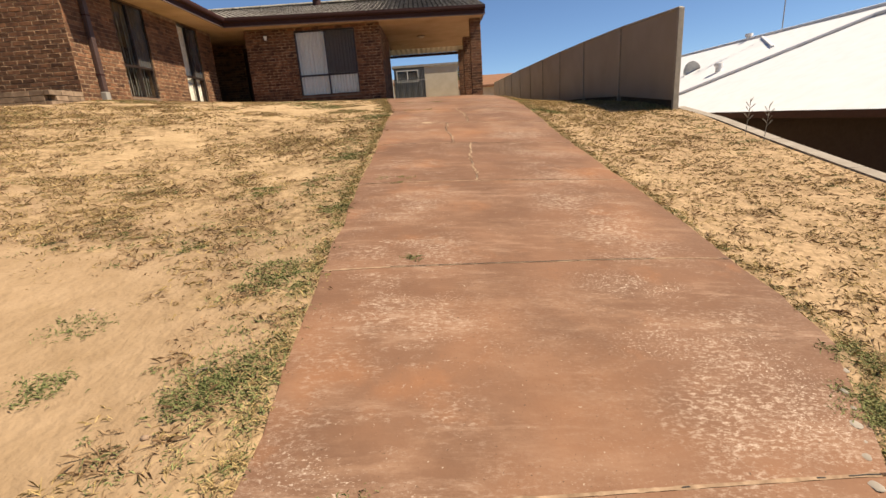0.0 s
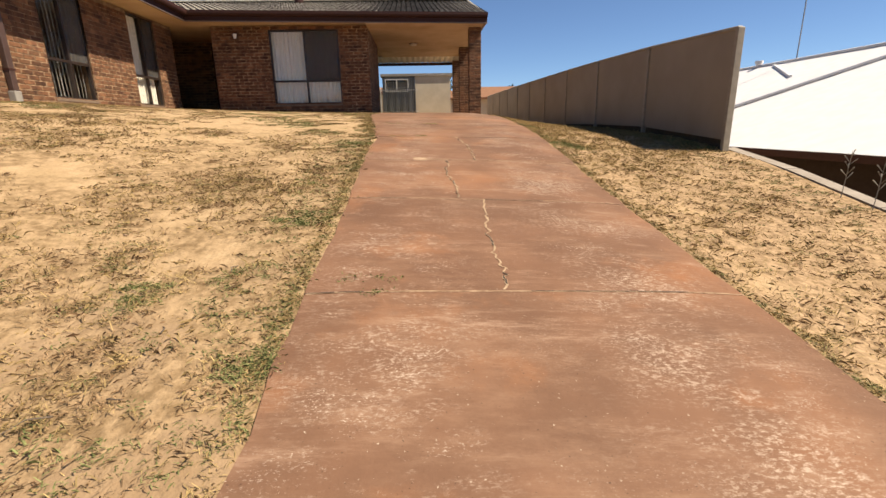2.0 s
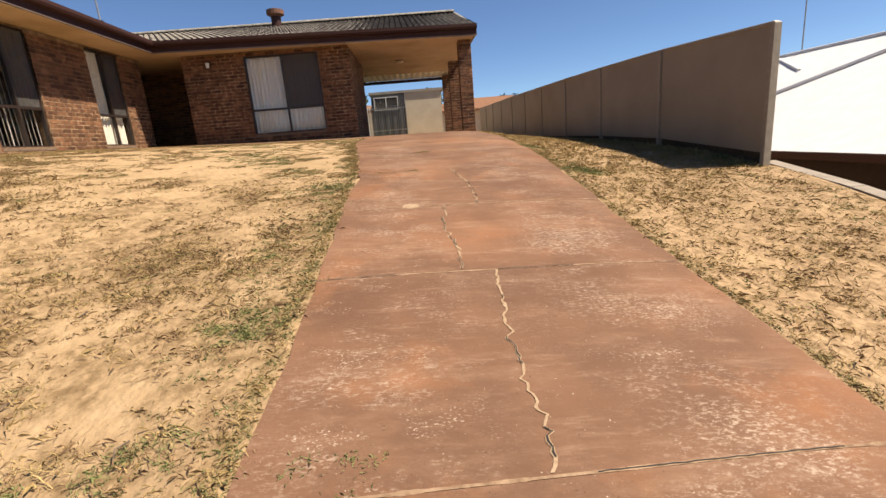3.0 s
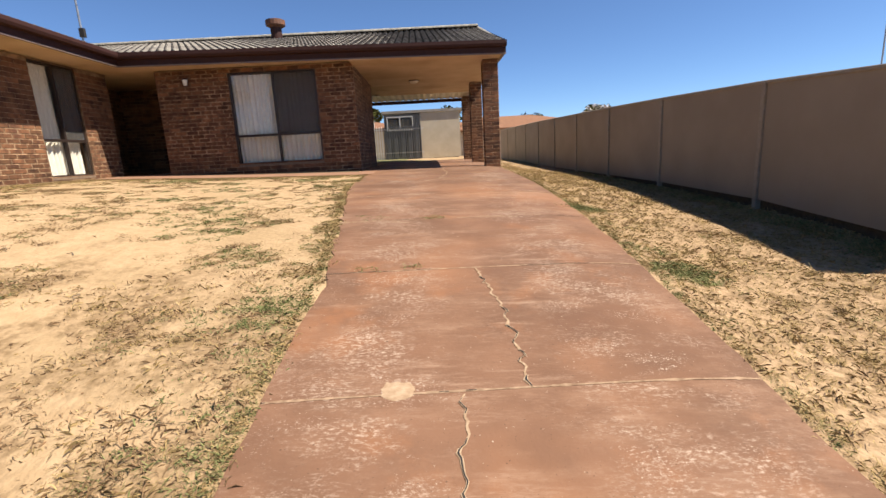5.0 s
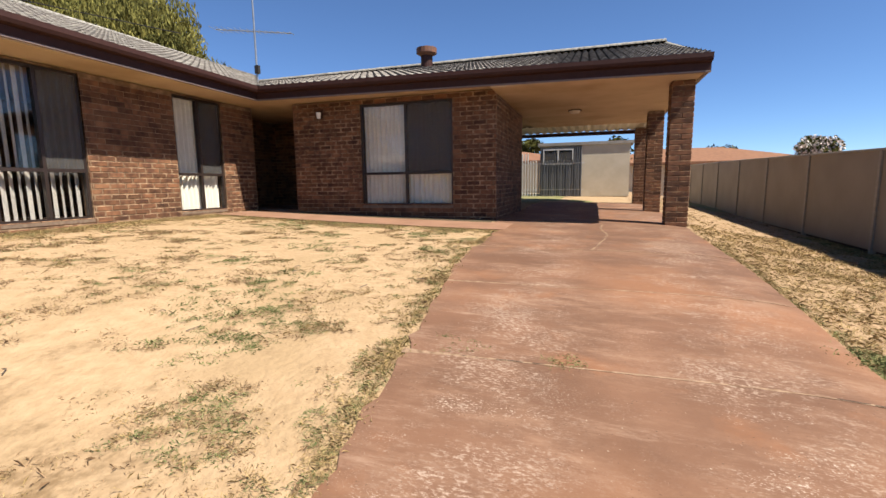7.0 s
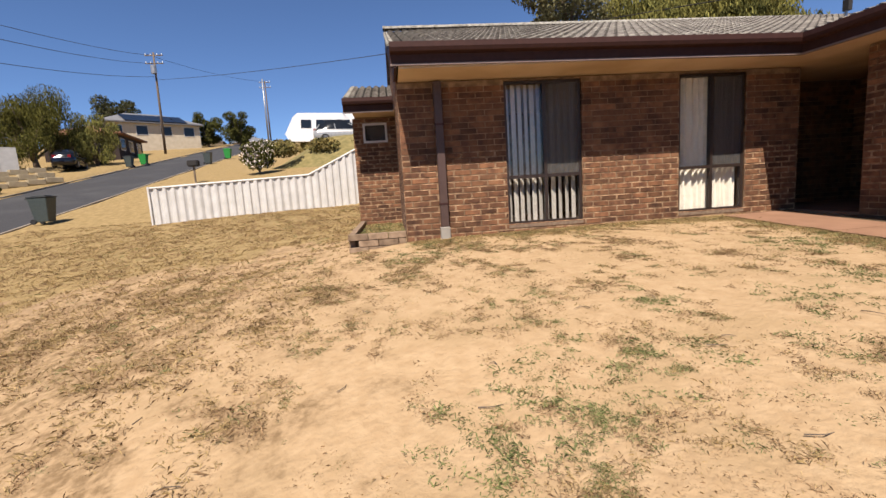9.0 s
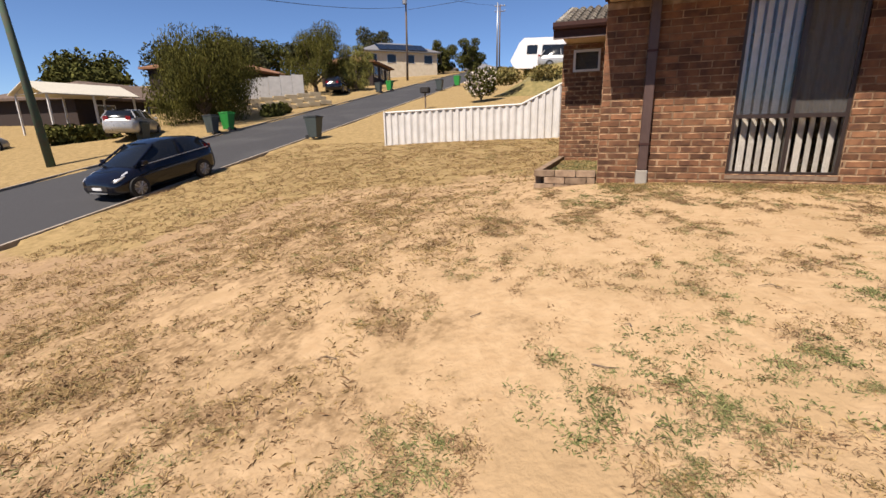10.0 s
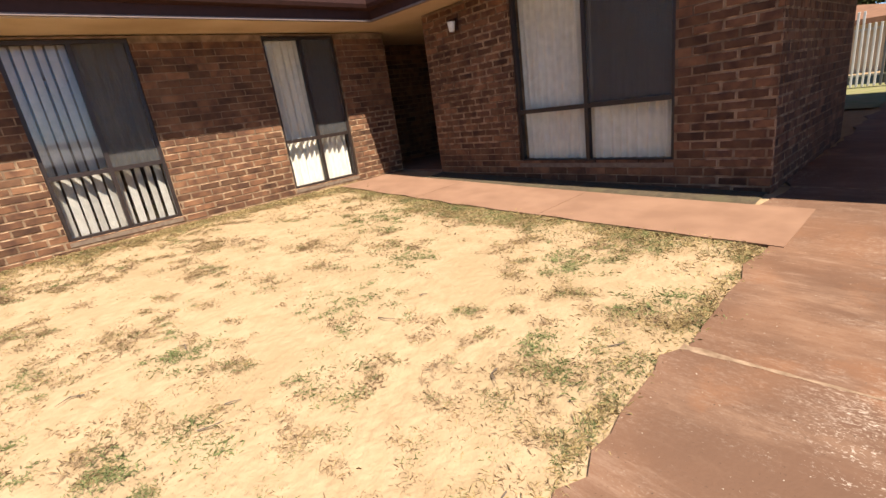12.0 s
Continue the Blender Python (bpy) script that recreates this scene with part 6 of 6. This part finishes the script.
# green clumps that the lawn shows
for x, y, r, n in ((2.25, 8.75, 0.26, 220), (2.1, 10.95, 0.22, 140), (2.05, 10.9, 0.3, 60), (2.15, 9.3, 0.2, 30), (-1.5, 9.2, 0.3, 30), (-2.3, 10.4, 0.55, 80), (-2.2, 9.9, 0.35, 45), (-3.1, 10.6, 0.3, 30), (-2.5, 11.2, 0.4, 45),
                   (-3.0, 12.6, 0.4, 50), (-3.4, 13.3, 0.3, 35), (-1.5, 12.9, 0.3, 50), (-2.4, 12.1, 0.25, 30), (-1.3, 13.6, 0.3, 50), (-6.3, 9.9, 0.6, 110), (-4.6, 13.9, 0.5, 70), (-1.6, 4.2, 0.2, 40),
                   (-1.9, 2.1, 0.14, 26), (-1.75, 1.6, 0.12, 22), (-0.9, 1.6, 0.2, 110), (-0.9, 2.5, 0.22, 80), (-1.05, 0.7, 0.3, 110), (-0.75, 3.6, 0.14, 40), (-0.9, 5.3, 0.2, 60),
                   (-0.95, 8.1, 0.25, 70), (-3.5, 11.6, 0.3, 30), (-1.9, 14.1, 0.4, 50), (4.3, 9.2, 0.3, 60), (4.25, 10.3, 0.3, 50)):
    clump(x, y, r, n, green)
for x, y, r, n in ((0.18, 10.24, 0.1, 26), (-0.5, 10.3, 0.16, 14), (-0.3, 8.76, 0.12, 12), (-0.12, 2.62, 0.05, 10), (-0.3, 4.22, 0.16, 14), (-0.02, 8.77, 0.06, 10), (1.72, 1.4, 0.14, 70), (1.98, 1.68, 0.16, 60), (-0.2, 0.93, 0.15, 12)):
    clump(x, y, r, n, green, 0.8, 0.012)
for k in range(500):
    x = -6.8 + 5.6 * rng.random()
    clump(x, 14.7 + 0.06 * rng.random(), 0.05, 1, green if k % 3 == 0 else dry, 1.0)
for k in range(900):
    y = 0.4 + 14.2 * rng.random()
    l, r = drive_edges(y)
    clump(l - 0.04 - 0.06 * rng.random(), y, 0.02, 1, green if rng.random() < (0.35 if y < 9 else 0.2) else dry, 0.9)
    clump(r + 0.03 + 0.05 * rng.random(), y, 0.02, 1, green if rng.random() < 0.3 else dry, 0.8)
for k in range(420):
    clump(4.2 + 0.33 * rng.random(), 8.7 + 9.5 * rng.random() ** 1.3, 0.07, 2, green if rng.random() < 0.6 else dry, 1.7)
for k in range(800):
    y = 8.6 + 6.1 * rng.random()
    x = drive_edges(y)[0] - 0.02 - abs(rng.gauss(0, 0.2))
    if noise.noise((x * 2.2, y * 1.4, 12)) > -0.12:
        clump(x, y, 0.03, 1, green if rng.random() < 0.2 else brown if rng.random() < 0.3 else dry, 0.85, 0.006)
for k in range(1500):
    clump(-6.88 + abs(rng.gauss(0, 0.28)), 9.8 + 5.3 * rng.random(), 0.04, 1, dry if rng.random() < 0.85 else green, 1.0)
for k in range(1300):
    clump(-6.8 + 5.7 * rng.random(), 14.73 - abs(rng.gauss(0, 0.2)), 0.04, 1, dry if rng.random() < 0.6 else green, 0.95)
for k in range(1600):
    x, y = 2.0 + 2.4 * rng.random(), 7.5 + 9.5 * rng.random()
    dry.append((x, y, gz(x, y), rng.uniform(0.9, 1.5)))
for k in range(25):
    clump(-6.0 + 4.5 * rng.random(), 15.75 + 0.1 * rng.random(), 0.05, 1, green, 1.2)
for k in range(260):
    bx, by = -9.9 + 2.75 * rng.random(), 9.0 + 0.66 * rng.random()
    for _ in range(2):
        (green if rng.random() < 0.55 else dry).append((bx + rng.gauss(0, 0.05), by + rng.gauss(0, 0.04), 2.3, 1.4))

tufts("dry_grass", M["blade_dry"], dry, "flattened straw-coloured dry grass on the lawn", 1, 0.042, 18, 0.034)
tufts("dead_grass", M["blade_brown"], brown, "dead brown couch runners on the lawn", 2, 0.042, 18, 0.032)
tufts("green_grass", M["blade_green"], green, "small green couch tufts on the lawn", 3, 0.025, 34, 0.03)

# twigs, leaves and pale pebbles on the sand
for k in range(40):
    x, y = rng.uniform(-4.5, -0.9), rng.uniform(0.8, 13.5)
    bm = bm_new()
    a = rng.uniform(0, 6.28)
    ln = rng.uniform(0.05, 0.16)
    z = gz(x, y) + 0.012
    m_ = Vector((x + ln * math.cos(a) * 0.5, y + ln * math.sin(a) * 0.5, z + 0.01))
    tube(bm, (x, y, z), m_, 0.004, 0.003, 5), tube(bm, m_, (x + ln * math.cos(a + 0.4), y + ln * math.sin(a + 0.4), z), 0.003, 0.0015, 5)
    thing("twig", bm, M["bark"], "small dry brown twig lying on sand", "twig", "fallen twigs")
for k in range(12):
    x, y = rng.uniform(-3.5, -0.9), rng.uniform(0.6, 11)
    bm = bm_new()
    bmesh.ops.create_icosphere(bm, subdivisions=1, radius=rng.uniform(0.008, 0.016))
    for v in bm.verts:
        v.co = Vector((v.co.x * 1.3, v.co.y, v.co.z * 0.6)) + Vector((x, y, gz(x, y) + 0.004))
    thing("stone", bm, M["path_pale"], "small pale stone lying on the sand", "stone", "loose stones", smooth=True)
# dead stalks by the retaining wall
for x, y in ((4.55, 6.5), (4.58, 6.15)):
    st = thing("dry_weed", label="tall dead weed stalk by the retaining wall", category="weed", group="dead weeds")
    bm = bm_new()
    z = gz(4.5, y)
    tube(bm, (x, y, z - 0.02), (x + 0.03, y, z + 0.5), 0.005, 0.002, 5)
    for k in range(9):
        h = z + 0.2 + 0.03 * k
        a = k * 2.4
        tube(bm, (x + 0.02, y, h), (x + 0.02 + 0.06 * math.cos(a), y + 0.06 * math.sin(a), h + 0.07), 0.002, 0.007, 4)
    part("stalk", bm, M["dusty"], st)
# broken slab edge
for k, (x, y, r) in enumerate(((1.6, 1.3, 0.06), (1.52, 1.16, 0.05), (1.7, 1.47, 0.045), (1.45, 1.05, 0.05), (1.82, 1.6, 0.04), (1.66, 1.38, 0.035), (1.57, 1.22, 0.03))):
    bm = bm_new()
    bmesh.ops.create_icosphere(bm, subdivisions=2, radius=r)
    for v in bm.verts:
        v.co *= 1 + 0.5 * noise.noise(v.co * 14 + Vector((k, 0, 0)))
        v.co = Vector((v.co.x, v.co.y * 1.3, v.co.z * 0.3)) * 0.4 + Vector((x, y, gz(x, y) + 0.012))
    thing("concrete_rubble", bm, M["kerb"], "crumbled grey concrete at the broken slab edge", "rubble", "broken slab pieces")
